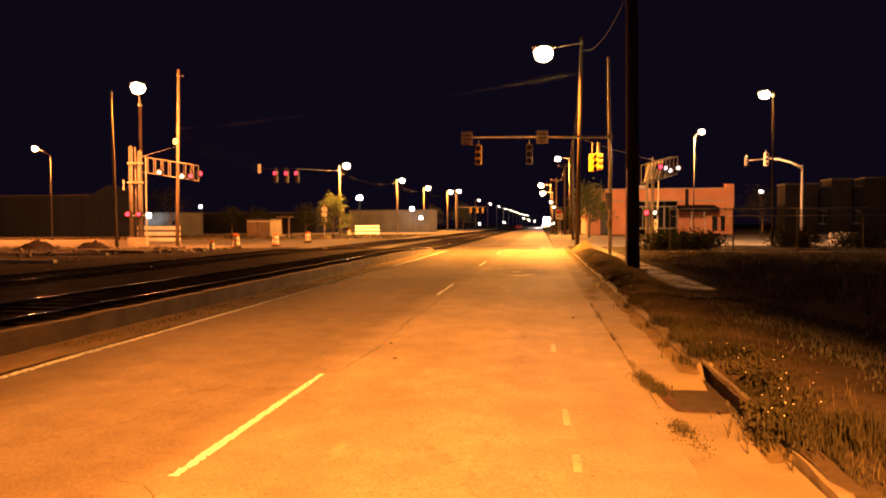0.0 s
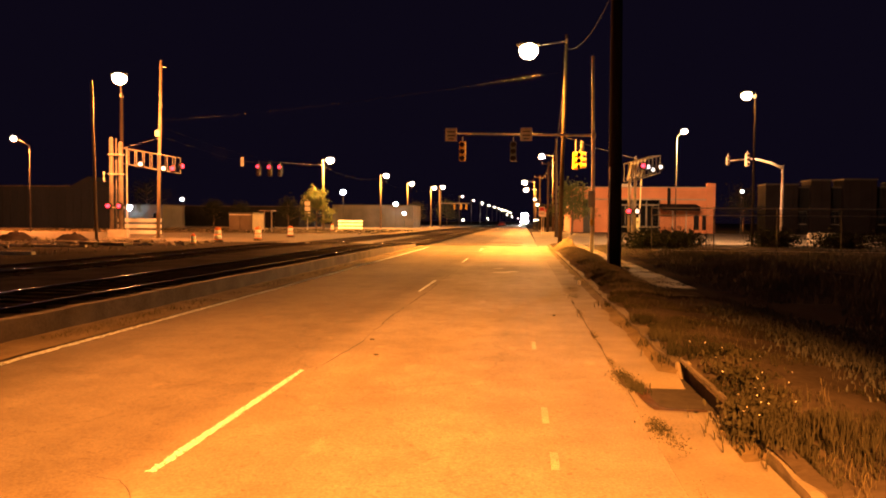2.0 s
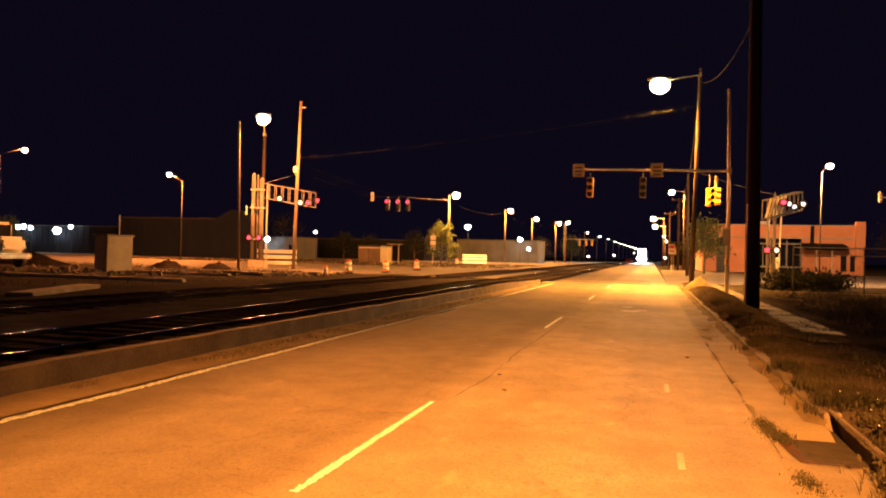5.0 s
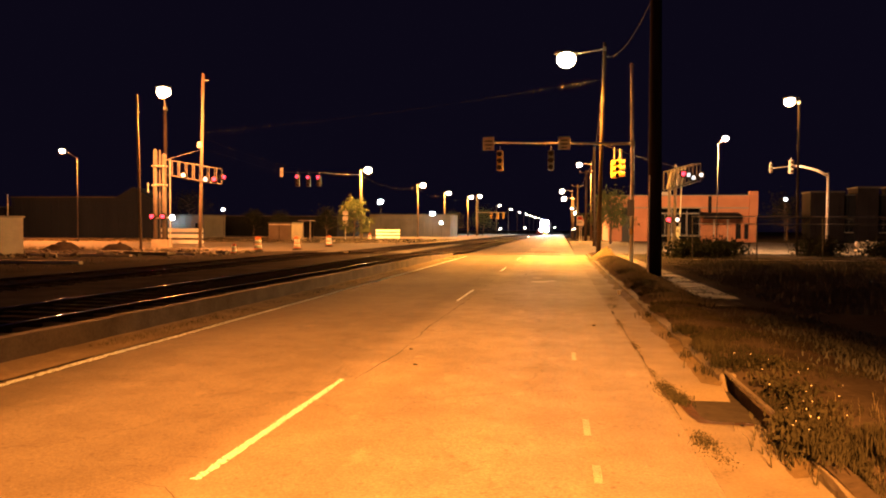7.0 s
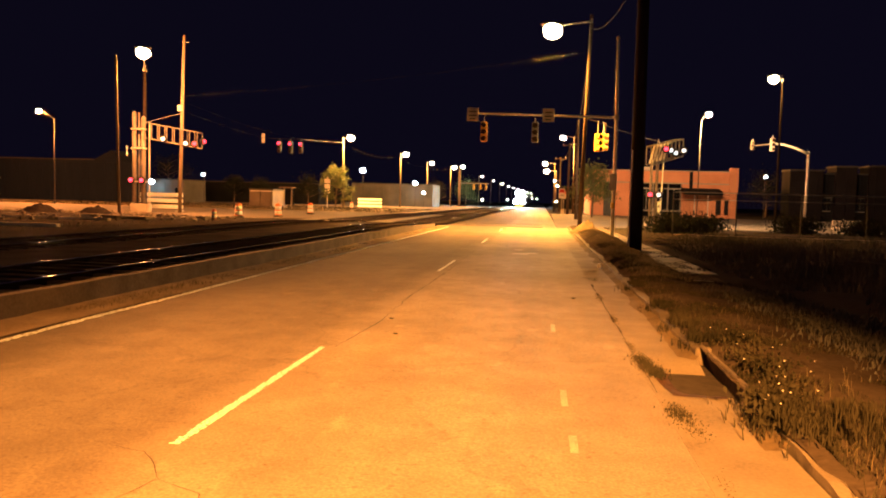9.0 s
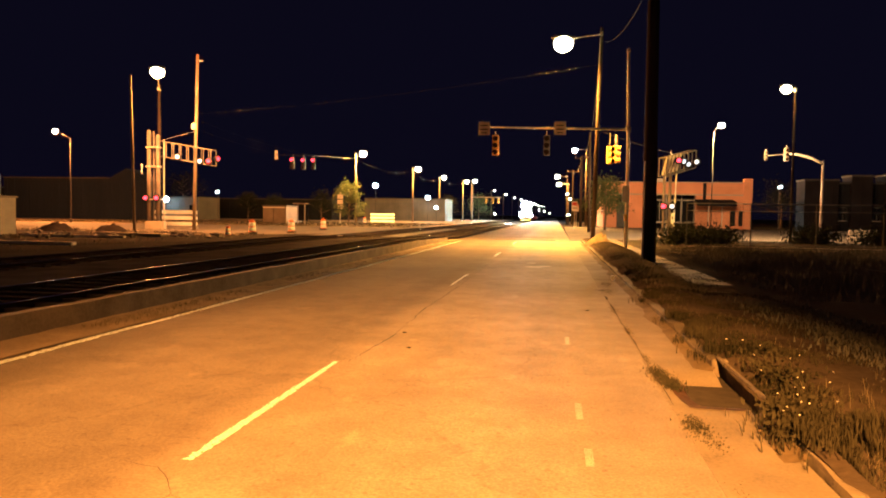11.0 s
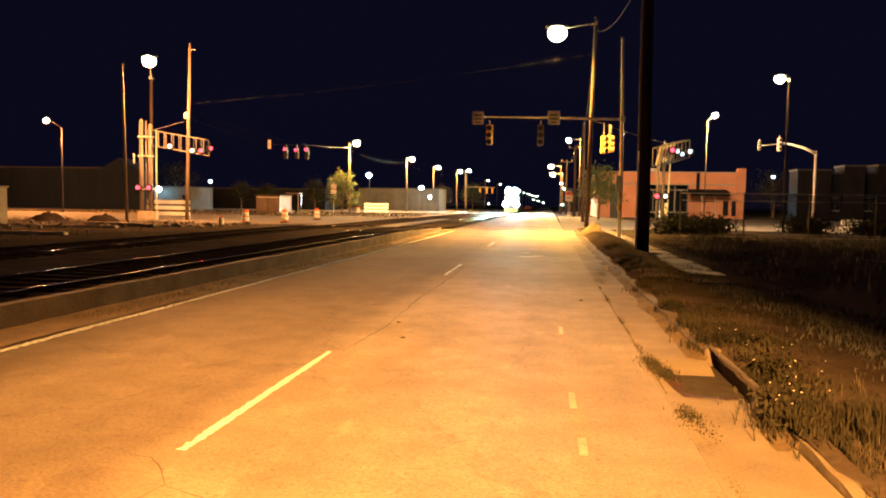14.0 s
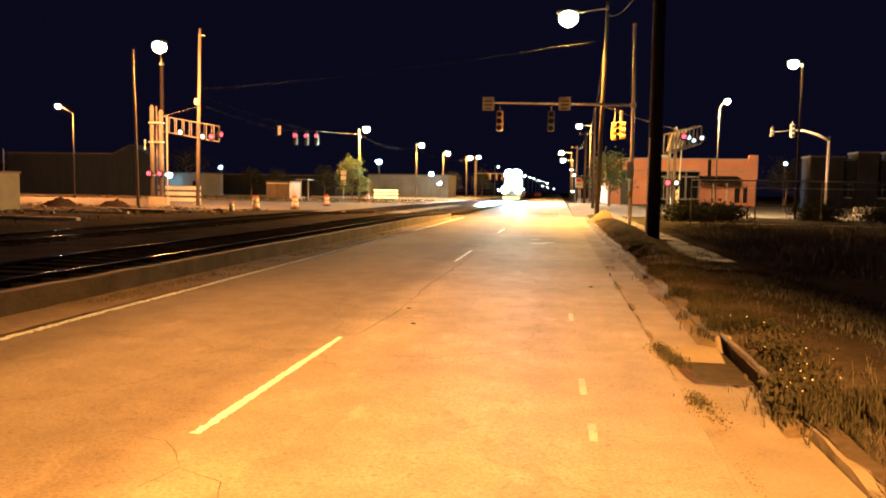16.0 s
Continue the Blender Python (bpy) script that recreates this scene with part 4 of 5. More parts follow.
# signal bungalow
def bungalow():
    o = thing("equipment_cabinet", (-28.9, 34.9, 0.12), "tall grey metal equipment cabinet beside the tracks", "cabinet", turn=-22)
    part("body", box((0, 0, 1.0), (1.35, 1.5, 1.95), 0.03), CAB_GREY, o)
    part("roof", box((0, 0, 2.02), (1.5, 1.65, 0.1), 0.02), ALU, o)
    part("plinth", box((0, 0, 0.0), (1.5, 1.6, 0.12), 0.02), CONCRETE, o)
    d = part("door", box((0, -0.77, 1.0), (1.1, 0.04, 1.7), 0.015), CAB_GREY, o)
    part("handle", tube([(0.4, -0.81, 0.9), (0.4, -0.81, 1.15)], 0.02, n=6), STEEL, d)
    part("antenna", tube([(0.2, 0.2, 2.0), (0.2, 0.2, 3.2)], 0.03, n=6), STEEL, o)


bungalow()


# dirt heaps
def heap(at, r, h, seed, mat, label, category="dirt heap", name="earth_mound"):
    bm = bmesh.new()
    rings, n = 9, 26
    prev = None
    top = bm.verts.new((0, 0, h))
    for k in range(1, rings + 1):
        f = k / rings
        ring = []
        for j in range(n):
            a = 2 * math.pi * j / n
            rr = f * (1 + 0.18 * noise.noise((math.cos(a) * 1.3 + seed, math.sin(a) * 1.3, seed)))
            z = h * (math.cos(f * math.pi) * 0.5 + 0.5) + 0.3 * h * noise.noise((rr * 5 * math.cos(a), rr * 5 * math.sin(a), seed)) * (1 - f) * 2
            ring.append(bm.verts.new((r[0] * rr * math.cos(a), r[1] * rr * math.sin(a), z - (0.12 if k == rings else 0))))
        for j in range(n):
            if prev:
                bm.faces.new((prev[j], prev[(j + 1) % n], ring[(j + 1) % n], ring[j]))
            else:
                bm.faces.new((top, ring[(j + 1) % n], ring[j]))
        prev = ring
    ob = part(name, bm, mat, smooth=True)
    ob.location = at
    return tagged(ob, label, category)


heap((2.35, 40.0, 0.05), (0.95, 2.6), 0.62, 4, WORN_EARTH, "tan sandy dirt heap round a pole")
heap((2.5, 31.0, 0.1), (0.8, 6.0), 0.24, 7, WORN_EARTH, "long grassy earth berm along the kerb")
heap((-30.9, 42.5, 0.12), (1.7, 1.2), 0.55, 11, SPOIL, "dark earth heap beside the tracks")
heap((-27.5, 43.0, 0.12), (1.8, 1.0), 0.5, 13, SPOIL, "dark earth heap beside the tracks")
heap((-42.0, 41.0, 0.12), (5.5, 1.6), 1.0, 23, SPOIL, "long dark bank of spoil beside the street")
heap((-35.0, 30.0, 0.12), (2.6, 1.5), 0.6, 17, SPOIL, "dark rubble heap beside the truck")


def rubble(centre, spread, count, seed, label):
    rnd = random.Random(seed)
    verts, faces = [], []
    for _ in range(count):
        s = rnd.uniform(0.05, 0.2)
        c = Vector((centre[0] + rnd.gauss(0, spread[0]), centre[1] + rnd.gauss(0, spread[1]), centre[2] + s * 0.3))
        t = Euler((rnd.uniform(0, 3), rnd.uniform(0, 3), rnd.uniform(0, 3))).to_matrix()
        k = len(verts)
        for dx in (-1, 1):
            for dy in (-1, 1):
                for dz in (-1, 1):
                    verts.append(c + t @ Vector((dx * s * rnd.uniform(0.4, 1), dy * s * rnd.uniform(0.4, 1), dz * s * 0.5)))
        faces += [(k, k + 1, k + 3, k + 2), (k + 4, k + 6, k + 7, k + 5), (k, k + 4, k + 5, k + 1), (k + 2, k + 3, k + 7, k + 6), (k, k + 2, k + 6, k + 4), (k + 1, k + 5, k + 7, k + 3)]
    ob = new("rubble", mesh_of("rubble", verts, faces, DEBRIS))
    return tagged(ob, label, "rubble", kind="stuff")


rubble((-30, 33, 0.12), (5, 3), 160, 5, "broken concrete and debris on the dirt")
rubble((-22, 40, 0.12), (5, 2.5), 90, 6, "broken concrete and debris on the dirt")
for y, x0, x1 in ((26.5, -40, -18.5), (34.0, -26.5, -21), (37.5, -25, -19.5)):
    ob = part("kerb_stone", box(((x0 + x1) / 2, y, 0.2), (x1 - x0, 0.3, 0.16), 0.03), CONCRETE)
    tagged(ob, "long low concrete kerb in the dirt", "kerb", kind="structure")


for x, y, w, l, a in ((-16.5, 17.6, 0.7, 5.0, 22), (-22.5, 37.0, 0.6, 5.5, 68)):
    ob = part("kerb_stone", box((0, 0, 0), (w, l, 0.14), 0.03), OLD_KERB)
    ob.matrix_basis = pose(x, y, 0.26, 0, 0, a)
    tagged(ob, "broken grimy concrete strip in the dirt beside the tracks", "kerb", kind="structure")


# ---- truck at the far left ----
def truck():
    o = thing("truck", (-36.9, 35.0, 0.14), "pale orange-lit work truck parked on the dirt", "truck", turn=-8)
    part("cab", box((-1.2, 0, 1.75), (1.7, 2.2, 1.9), 0.18), TRUCK_WHITE, o)
    part("hood", box((0.35, 0, 1.35), (1.7, 1.7, 0.95), 0.2), TRUCK_WHITE, o)
    part("windshield", box((-0.33, 0, 2.15), (0.04, 1.8, 0.75), 0.01), GLASS_DARK, o)
    part("side_window", box((-1.0, -1.11, 2.15), (0.8, 0.03, 0.65), 0.01), GLASS_DARK, o)
    part("mirror", box((-0.3, -1.35, 2.1), (0.12, 0.25, 0.5), 0.03), TRUCK_RED, o, "red door mirror")
    part("dump_body", box((-4.2, 0, 1.9), (4.0, 2.4, 1.7), 0.05), TRUCK_RED, o)
    part("frame", box((-2.2, 0, 0.75), (7.0, 0.9, 0.25), 0.02), BLACK, o)
    part("bumper", box((1.25, 0, 0.7), (0.15, 2.2, 0.35), 0.03), CHROME, o)
    part("exhaust", tube([(-2.15, -1.0, 1.0), (-2.15, -1.0, 3.3)], 0.08, n=8), CHROME, o)
    for s in (-0.65, 0.65):
        part("headlight", tube([(1.2, s, 1.2), (1.24, s, 1.2)], 0.12, n=12), CHROME, o)
    for x in (0.45, -3.2, -4.5):
        for s in (-1, 1):
            w = part("wheel", box((x, s * 0.95, 0.5), (0.2, 0.1, 0.2), 0.02), STEEL, o)
            part("tyre", lathe([(0.3, -0.14), (0.46, -0.15), (0.51, -0.1), (0.51, 0.1), (0.46, 0.15), (0.3, 0.14)], 22, axis="Y", at=(x, s * 0.95, 0.5)), RUBBER, w)
            part("rim", lathe([(0.3, -0.12), (0.3, 0.0), (0.18, 0.03 * s), (0.1, 0.08 * s), (0.02, 0.09 * s)], 18, axis="Y", at=(x, s * 1.0, 0.5)), CHROME, w)
    part("marker_lamp", box((-0.5, -0.6, 2.75), (0.15, 0.25, 0.1), 0.02), LENS_RED, o)


truck()


# ---- buildings ----
def window_in(parent, c, w, h, face="front", depth=0.08):
    """A framed window; front faces the near road, side faces along x."""
    x, y, z = c
    s = (w, depth, h) if face == "front" else (depth, w, h)
    win = part("window", box(c, s, 0.0), HOUSING, parent)
    off = Vector((0, -depth / 2 - 0.01, 0))
    for k in (-0.25, 0.25):
        part("pane", box(Vector((x + k * w, y, z)) + off, (w * 0.44, 0.02, h * 0.88)), GLASS_DARK, win)
    part("sill", box((x, y - depth / 2 - 0.03, z - h / 2), (w + 0.1, 0.12, 0.06), 0.01), CONCRETE, win)
    return win


shop = thing("shop_building", (13.1, 85, 0.42), "single-storey tan painted masonry building lit orange", "building")
part("front_wall", box((0, 0.15, 4.35), (15.6, 0.3, 1.35), 0.02), BRICK_WALL, shop)
for x0, x1 in ((-7.8, -6.35), (-5.05, -2.4), (2.1, 7.8)):
    part("front_wall", box(((x0 + x1) / 2, 0.15, 1.84), (x1 - x0, 0.3, 3.68), 0.01), BRICK_WALL, shop)
# Wall behind the front openings, near black for the shade inside.
part("recess_shade_wall", box((0, 2.2, 2.4), (15.4, 0.2, 4.8)), UNLIT_WALL, shop)
for s in (-7.65, 7.65):
    part("side_wall", box((s, 6.2, 2.5), (0.3, 11.8, 5.0)), BRICK_WALL, shop)
part("back_wall", box((0, 12.2, 2.5), (15.6, 0.3, 5.0)), BRICK_WALL, shop)
part("roof", box((0, 6.2, 4.9), (15.4, 11.9, 0.2)), ROOFING, shop)
part("parapet_cap", box((0, 0.12, 5.07), (15.8, 0.5, 0.1), 0.02), CONCRETE, shop)
part("corner_pier", box((7.5, 0.0, 2.75), (0.9, 0.55, 5.5), 0.02), BRICK_WALL, shop)
part("band", box((0, -0.03, 3.72), (15.6, 0.12, 0.14), 0.01), CONCRETE, shop)
d = part("door", box((-5.7, 0.35, 1.35), (1.2, 0.08, 2.7), 0.01), BLACK, shop, "dark glazed entrance door")
part("door_handle", tube([(-5.3, 0.28, 1.1), (-5.3, 0.28, 1.5)], 0.025, n=6), STEEL, d)
for x in (-1.6, 0.0, 1.4):
    window_in(shop, (x, 0.9, 1.9), 1.35, 2.6)
    part("mullion", box((x + 0.72, 0.7, 1.85), (0.12, 0.2, 3.6), 0.01), ALU, shop)
awning = part("awning", box((4.0, -1.0, 2.85), (4.0, 2.2, 0.4), 0.05, Matrix.Rotation(radians(10), 4, "X")), UNLIT_WALL, shop)
for x in (3.1, 4.5):
    part("awning_post", tube([(x, -1.9, 0), (x, -1.9, 2.6)], 0.06, n=8), STEEL, shop)
part("downpipe", box((3.0, -0.08, 3.9), (0.35, 0.16, 2.2), 0.03), UNLIT_WALL, shop)
part("stair_rail", tube([(2.2, -0.25, 1.9), (5.2, -0.25, 1.9)], 0.035, n=6), UNLIT_WALL, shop)
# Niches are flat plates, their shade put into the dark colour.
for x in (6.0, 6.9):
    w = part("niche_shade_plate", box((x, -0.02, 1.2), (0.55, 0.08, 1.7), 0.03), UNLIT_WALL, shop)
part("roof_vent", box((-1.5, 4, 5.3), (1.2, 1.2, 0.7), 0.05), STEEL, shop)


def plain_block(name, at, size, wall, label, roof="flat", windows=(), category="building", doors=()):
    o = thing(name, at, label, category)
    w, d, h = size
    part("wall", box((0, d / 2, h / 2), (w, d, h)), wall, o)
    if roof == "flat":
        part("roof", box((0, d / 2, h + 0.1), (w + 0.2, d + 0.2, 0.2), 0.02), ROOFING, o)
    else:
        bm = bmesh.new()
        pts = [(-w / 2 - 0.3, -0.3, h), (w / 2 + 0.3, -0.3, h), (0, -0.3, h + roof), (-w / 2 - 0.3, d + 0.3, h), (w / 2 + 0.3, d + 0.3, h), (0, d + 0.3, h + roof)]
        v = [bm.verts.new(p) for p in pts]
        for f in ((0, 1, 2), (3, 5, 4), (0, 2, 5, 3), (1, 4, 5, 2), (0, 3, 4, 1)):
            bm.faces.new([v[i] for i in f])
        part("roof", bm, wall, o)
    n = int(w / 1.2)
    for i in range(n):
        x = -w / 2 + (i + 0.5) * w / n
        part("siding_rib", box((x, -0.03, h / 2), (0.08, 0.06, h - 0.05)), wall, o)
    for x, z, ww, hh in windows:
        window_in(o, (x, -0.04, z), ww, hh)
    for x, ww, hh in doors:
        dd = part("door", box((x, -0.06, hh / 2), (ww, 0.1, hh), 0.01), wall, o)
        part("track", box((x, -0.1, hh + 0.1), (ww + 0.3, 0.12, 0.12)), STEEL, dd)
    return o


plain_block("warehouse", (-72.8, 100, 0.1), (16.8, 14, 5.9), DIM_SIDING, "long metal-sided warehouse, its night dimness in the colour")
plain_block("shed", (-61.3, 100, 0.1), (6.2, 3.5, 5.6), DIM_SIDING, "metal shed with a low gable roof, coloured dim for night", roof=1.8)
plain_block("depot", (-98, 106, 0.1), (32, 14, 4.6), UNLIT_WALL, "dark low depot building behind lamps")
plain_block("outbuilding", (-61.8, 116, 0.1), (6.6, 8, 3.6), GREY_WALL, "small grey outbuilding lit by a white wall lamp", windows=((2.3, 1.9, 1.1, 1.1),))
plain_block("container", (-35.9, 92, 0.15), (3.1, 6, 2.1), surface("beige_container", (0.09, 0.073, 0.053), (0.15, 0.125, 0.095), 0.7, fine=10, coarse=0.8), "beige storage container beside the street", category="container", doors=((-0.7, 1.2, 1.9), (0.7, 1.2, 1.9)))
plain_block("factory", (-31, 152, 0.1), (17, 11, 4.5), GREY_WALL, "long low grey block building beyond the lamps")
plain_block("factory", (-58, 140, 0.1), (30, 16, 3.9), UNLIT_WALL, "dark low building behind the trees")
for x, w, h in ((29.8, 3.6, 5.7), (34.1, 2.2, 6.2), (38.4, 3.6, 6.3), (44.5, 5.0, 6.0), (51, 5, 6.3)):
    plain_block("row_building", (x, 90, 0.3), (w, 3, h), DIM_BRICK, "dim brick block of a row, darkened in colour as unlit")
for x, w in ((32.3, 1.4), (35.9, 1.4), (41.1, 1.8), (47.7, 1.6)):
    plain_block("row_building", (x, 90.6, 0.3), (w, 2.4, 5.4), UNLIT_WALL, "recessed front between brick row blocks, shade in its colour", windows=((0, 2.0, 0.9, 1.6),))
plain_block("row_building", (24.2, 130, 0.3), (16, 10, 4.0), UNLIT_WALL, "dark low building far behind the mast", windows=((-3, 2, 1.5, 1.3), (3, 2, 1.5, 1.3)))
plain_block("store", (14, 175, 0.3), (20, 14, 5), UNLIT_WALL, "dark roadside store in the distance", windows=((-6, 2, 2, 1.6), (0, 2, 2, 1.6), (6, 2, 2, 1.6)))


def wall_lamp(at, mat, power, colour, label, size=0.3):
    o = thing("flood_lamp", at, label, "flood lamp", "flood lamps")
    part("hood", box((0, 0.12, 0.12), (size * 1.6, 0.3, size * 0.9), 0.04), HOUSING, o)
    part("lens", ball((0, -0.1, 0), (size, size * 0.5, size * 0.8), 12, 8), mat, o, "glowing lens", True)
    part("post", tube([(0, 0.2, 0), (0, 0.2, -at[2] - 0.1)], 0.045, n=8), BLACK, o)
    if power:
        lamp_light((at[0], at[1] - 0.7, at[2] - 0.1), power, colour, 0.15)


wall_lamp((-63.6, 115, 3.35), LENS_WHITE, 260, WHITE, "bright white flood lamp on a low building", 0.5)
wall_lamp((-47.5, 100, 4.3), LENS_DIM, 0, WHITE, "small white flood lamp on a post", 0.3)
wall_lamp((-34.3, 140, 6.9), LENS_WHITE, 500, WHITE, "white flood lamp behind the tree", 0.55)
wall_lamp((-25.8, 150, 4.9), LENS_WHITE, 700, WARM, "warm flood lamp on the grey building", 0.5)
wall_lamp((-22.4, 140, 2.9), LENS_WHITE, 0, WHITE, "small white lamp at the far kerb", 0.32)
wall_lamp((22.5, 80, 4.85), LENS_DIM, 0, WHITE, "small white flood lamp behind the mast", 0.2)
for x, z, s in ((-98.2, 3.9, 0.75), (-106.5, 4.4, 0.5), (-105.3, 4.5, 0.5), (-103.8, 4.3, 0.4), (-95.4, 4.6, 0.4), (-109.5, 4.3, 0.35)):
    wall_lamp((x, 105, z), LENS_WHITE, 0, WHITE, "bright white yard lamp on a post", s)
# small distant lights low beside the road
for x, y, z in ((-20, 250, 2.0), (-14, 300, 2.6), (4, 250, 2.0), (7.5, 260, 3.4), (9, 240, 1.8), (5.5, 300, 2.2), (-9, 420, 5), (-6, 420, 4.2), (-3, 430, 3.4)):
    wall_lamp((x, y, z), LENS_WARM, 0, WARM, "distant low lamp beside the road", 0.3)

# kerbside signs on the far right kerb
for x, y, z, m in ((2.0, 80, 2.55, SIGN_WHITE), (2.6, 95, 2.6, SIGN_WHITE)):
    o = thing("road_sign", (x, y, 0.1), "white roadside sign with a red upper panel on a post", "sign", "road signs")
    part("post", tube([(0, 0.05, 0), (0, 0.05, z + 0.5)], 0.035, n=8), STEEL, o)
    p = part("plate", box((0, 0, z), (0.62, 0.02, 1.0), 0.01), m, o)
    part("red_panel", box((0, -0.016, z + 0.25), (0.5, 0.01, 0.35)), RED_SIGN, p)
    part("bar", box((0, -0.016, z - 0.2), (0.42, 0.01, 0.1)), HOUSING, p)
# post and small shelter beside the container
o = thing("shelter", (-30.0, 85, 0.15), "small bus shelter with a lit thin roof", "shelter")
part("post", tube([(0.6, 0, 0), (0.6, 0, 2.4)], 0.08, n=8), ALU, o)
part("post", tube([(-0.6, 0.9, 0), (-0.6, 0.9, 2.4)], 0.06, n=8), ALU, o)
part("roof", box((0, 0.3, 2.45), (1.6, 1.6, 0.1), 0.03), ALU, o)
part("back_panel", box((0, 1.0, 1.3), (1.3, 0.04, 1.8)), GLASS_DARK, o)
o = thing("sign_post", (-28.6, 97, 0.14), "tall pole with stacked pale sign plates beside the tree", "sign")
part("post", tube([(0, 0, 0), (0, 0, 4.2)], 0.06, n=8), STEEL, o)
for z in (2.2, 2.9, 3.6):
    part("plate", box((0, -0.08, z), (0.75, 0.03, 0.55), 0.01), SIGN_WHITE, o)


# ---- chain-link fence across the empty lot ----
fence = thing("chain_link_fence", (6.4, 38, 0.1), "galvanised chain-link fence with a pale top rail", "fence")
for i in range(9):
    part("post", tube([(3.0 * i, 0, -0.2), (3.0 * i, 0, 2.25)], 0.035, n=8), FENCE_STEEL, fence)
for z, r in ((2.2, 0.026), (1.85, 0.018), (0.1, 0.015)):
    part("rail", tube([(0, 0, z), (24, 0, z)], r, n=6), STEEL, fence)
verts, faces = [], []
for i in range(-22, 240):
    for way in (1, -1):
        x0 = i * 0.1 if way > 0 else i * 0.1 + 2.1
        a = max(0, -x0) if way > 0 else max(0, x0 - 24)
        b = min(2.1, 24 - x0) if way > 0 else min(2.1, x0)
        if b - a < 0.1:
            continue
        k = len(verts)
        for s in (a, b):
            x = x0 + way * s
            verts += [(x - 0.004, 0.004 * way, 0.08 + s), (x + 0.004, 0.004 * way, 0.08 + s)]
        faces.append((k, k + 1, k + 3, k + 2))
wire = new("wire_mesh", mesh_of("wire_mesh", verts, faces, FENCE_STEEL))
wire.parent = fence
wire["kind"] = "stuff"


# ---- plants ----
def blades(name, count, place, height, width, material, label, seed, lean=0.5):
    """Grass as bent blades: place(rnd) gives (x, y, z, scale) or None."""
    rnd = random.Random(seed)
    verts, faces = [], []
    while count > 0:
        p = place(rnd)
        count -= 1
        if p is None:
            continue
        x, y, z, s = p
        a = rnd.uniform(0, 2 * math.pi)
        dx, dy = math.cos(a), math.sin(a)
        h = height * s * rnd.uniform(0.5, 1.2)
        w = width * rnd.uniform(0.7, 1.3)
        b = rnd.uniform(0, 2 * math.pi)
        lx, ly = lean * h * math.cos(b) * rnd.random(), lean * h * math.sin(b) * rnd.random()
        k = len(verts)
        verts += [(x - dx * w, y - dy * w, z - 0.02), (x + dx * w, y + dy * w, z - 0.02), (x + dx * w * 0.7 + lx * 0.35, y + dy * w * 0.7 + ly * 0.35, z + h * 0.6),
                  (x - dx * w * 0.7 + lx * 0.35, y - dy * w * 0.7 + ly * 0.35, z + h * 0.6), (x + lx, y + ly, z + h)]
        faces += [(k, k + 1, k + 2, k + 3), (k + 3, k + 2, k + 4)]
    ob = new(name, mesh_of(name, verts, faces, material))
    return tagged(ob, label, "grass", kind="stuff")


def near_verge(rnd):
    y = 2.0 + 20 * rnd.random() ** 1.3
    x = 1.8 + 1.25 * rnd.random() ** 1.7
    d = wobble(x, y, 1.1, 4) + 0.35 * wobble(x, y, 3.1, 8)
    if d < 0.1 + 0.55 * max(0, x - 2.15) - 0.3 * (y < 6.4):
        return None
    tall = 1.45 if y < 6.3 and x > 1.95 else 0.6
    return x, y, verge_z(x, y), (0.45 + d) * tall


def soil_tufts(rnd):
    y = 2.5 + 24 * rnd.random() ** 1.2
    x = rnd.uniform(1.9, 3.9)
    d = wobble(x, y, 0.8, 14) + 0.5 * wobble(x, y, 2.3, 5)
    if d < 0.08:
        return None
    return x, y, verge_z(x, y), 0.5 + d


def dry_stalks(rnd):
    y = 2.2 + 14 * rnd.random() ** 1.3
    x = 1.85 + 1.6 * rnd.random() ** 1.5
    if wobble(x, y, 1.4, 11) < 0.0:
        return None
    return x, y, verge_z(x, y), rnd.uniform(0.5, 1.3) * (1.3 if y < 6.5 else 0.8)


def berm(rnd):
    y = rnd.uniform(15, 46)
    x = rnd.gauss(2.5, 0.4)
    if x < 1.85 or x > 3.2:
        return None
    k = max(0, 1 - ((x - 2.5) / 0.8) ** 2 - ((y - 31) / 6) ** 2)
    return x, y, verge_z(x, y) + 0.1 * k ** 0.8, 0.8


def kerb_weeds(rnd):
    y = rnd.choice((5.5, 5.8, 5.2, 8.5, 9.6, 11.2, 14.0, 3.6)) + rnd.gauss(0, 0.16)
    x = rnd.gauss(1.76, 0.12)
    return x, y, 0.03 if x < 1.62 else 0.13, 0.8


def seam_weeds(rnd):
    y0, x0, sy, sx, k = rnd.choice(SEAM_CLUMPS)
    return x0 + rnd.gauss(0, sx), y0 + rnd.gauss(0, sy), 0.0, k * rnd.uniform(0.4, 1.1)


# middle along and across the road, spread along and across, height
SEAM_CLUMPS = [(7.6, 1.05, 0.2, 0.05, 0.9)] * 5 + [(7.25, 1.12, 0.12, 0.05, 0.8)] * 2 + [(5.75, 1.07, 0.14, 0.05, 0.9)] * 3 + [(5.35, 1.12, 0.1, 0.04, 0.6), (8.5, 1.02, 0.2, 0.02, 0.5), (10.4, 1.02, 0.25, 0.025, 0.5), (12.9, 1.0, 0.3, 0.03, 0.5), (16.0, 1.1, 0.35, 0.1, 0.7), (17.6, 1.2, 0.3, 0.08, 0.6), (4.2, 1.08, 0.2, 0.03, 0.4)]


def left_weeds(rnd):
    y = 4 + 40 * rnd.random() ** 1.4
    x = min(-5.62, -6.12 + abs(rnd.gauss(0, 0.2)))
    if wobble(x, y, 0.8, 6) < -0.05:
        return None
    return x, y, 0.04, 0.8


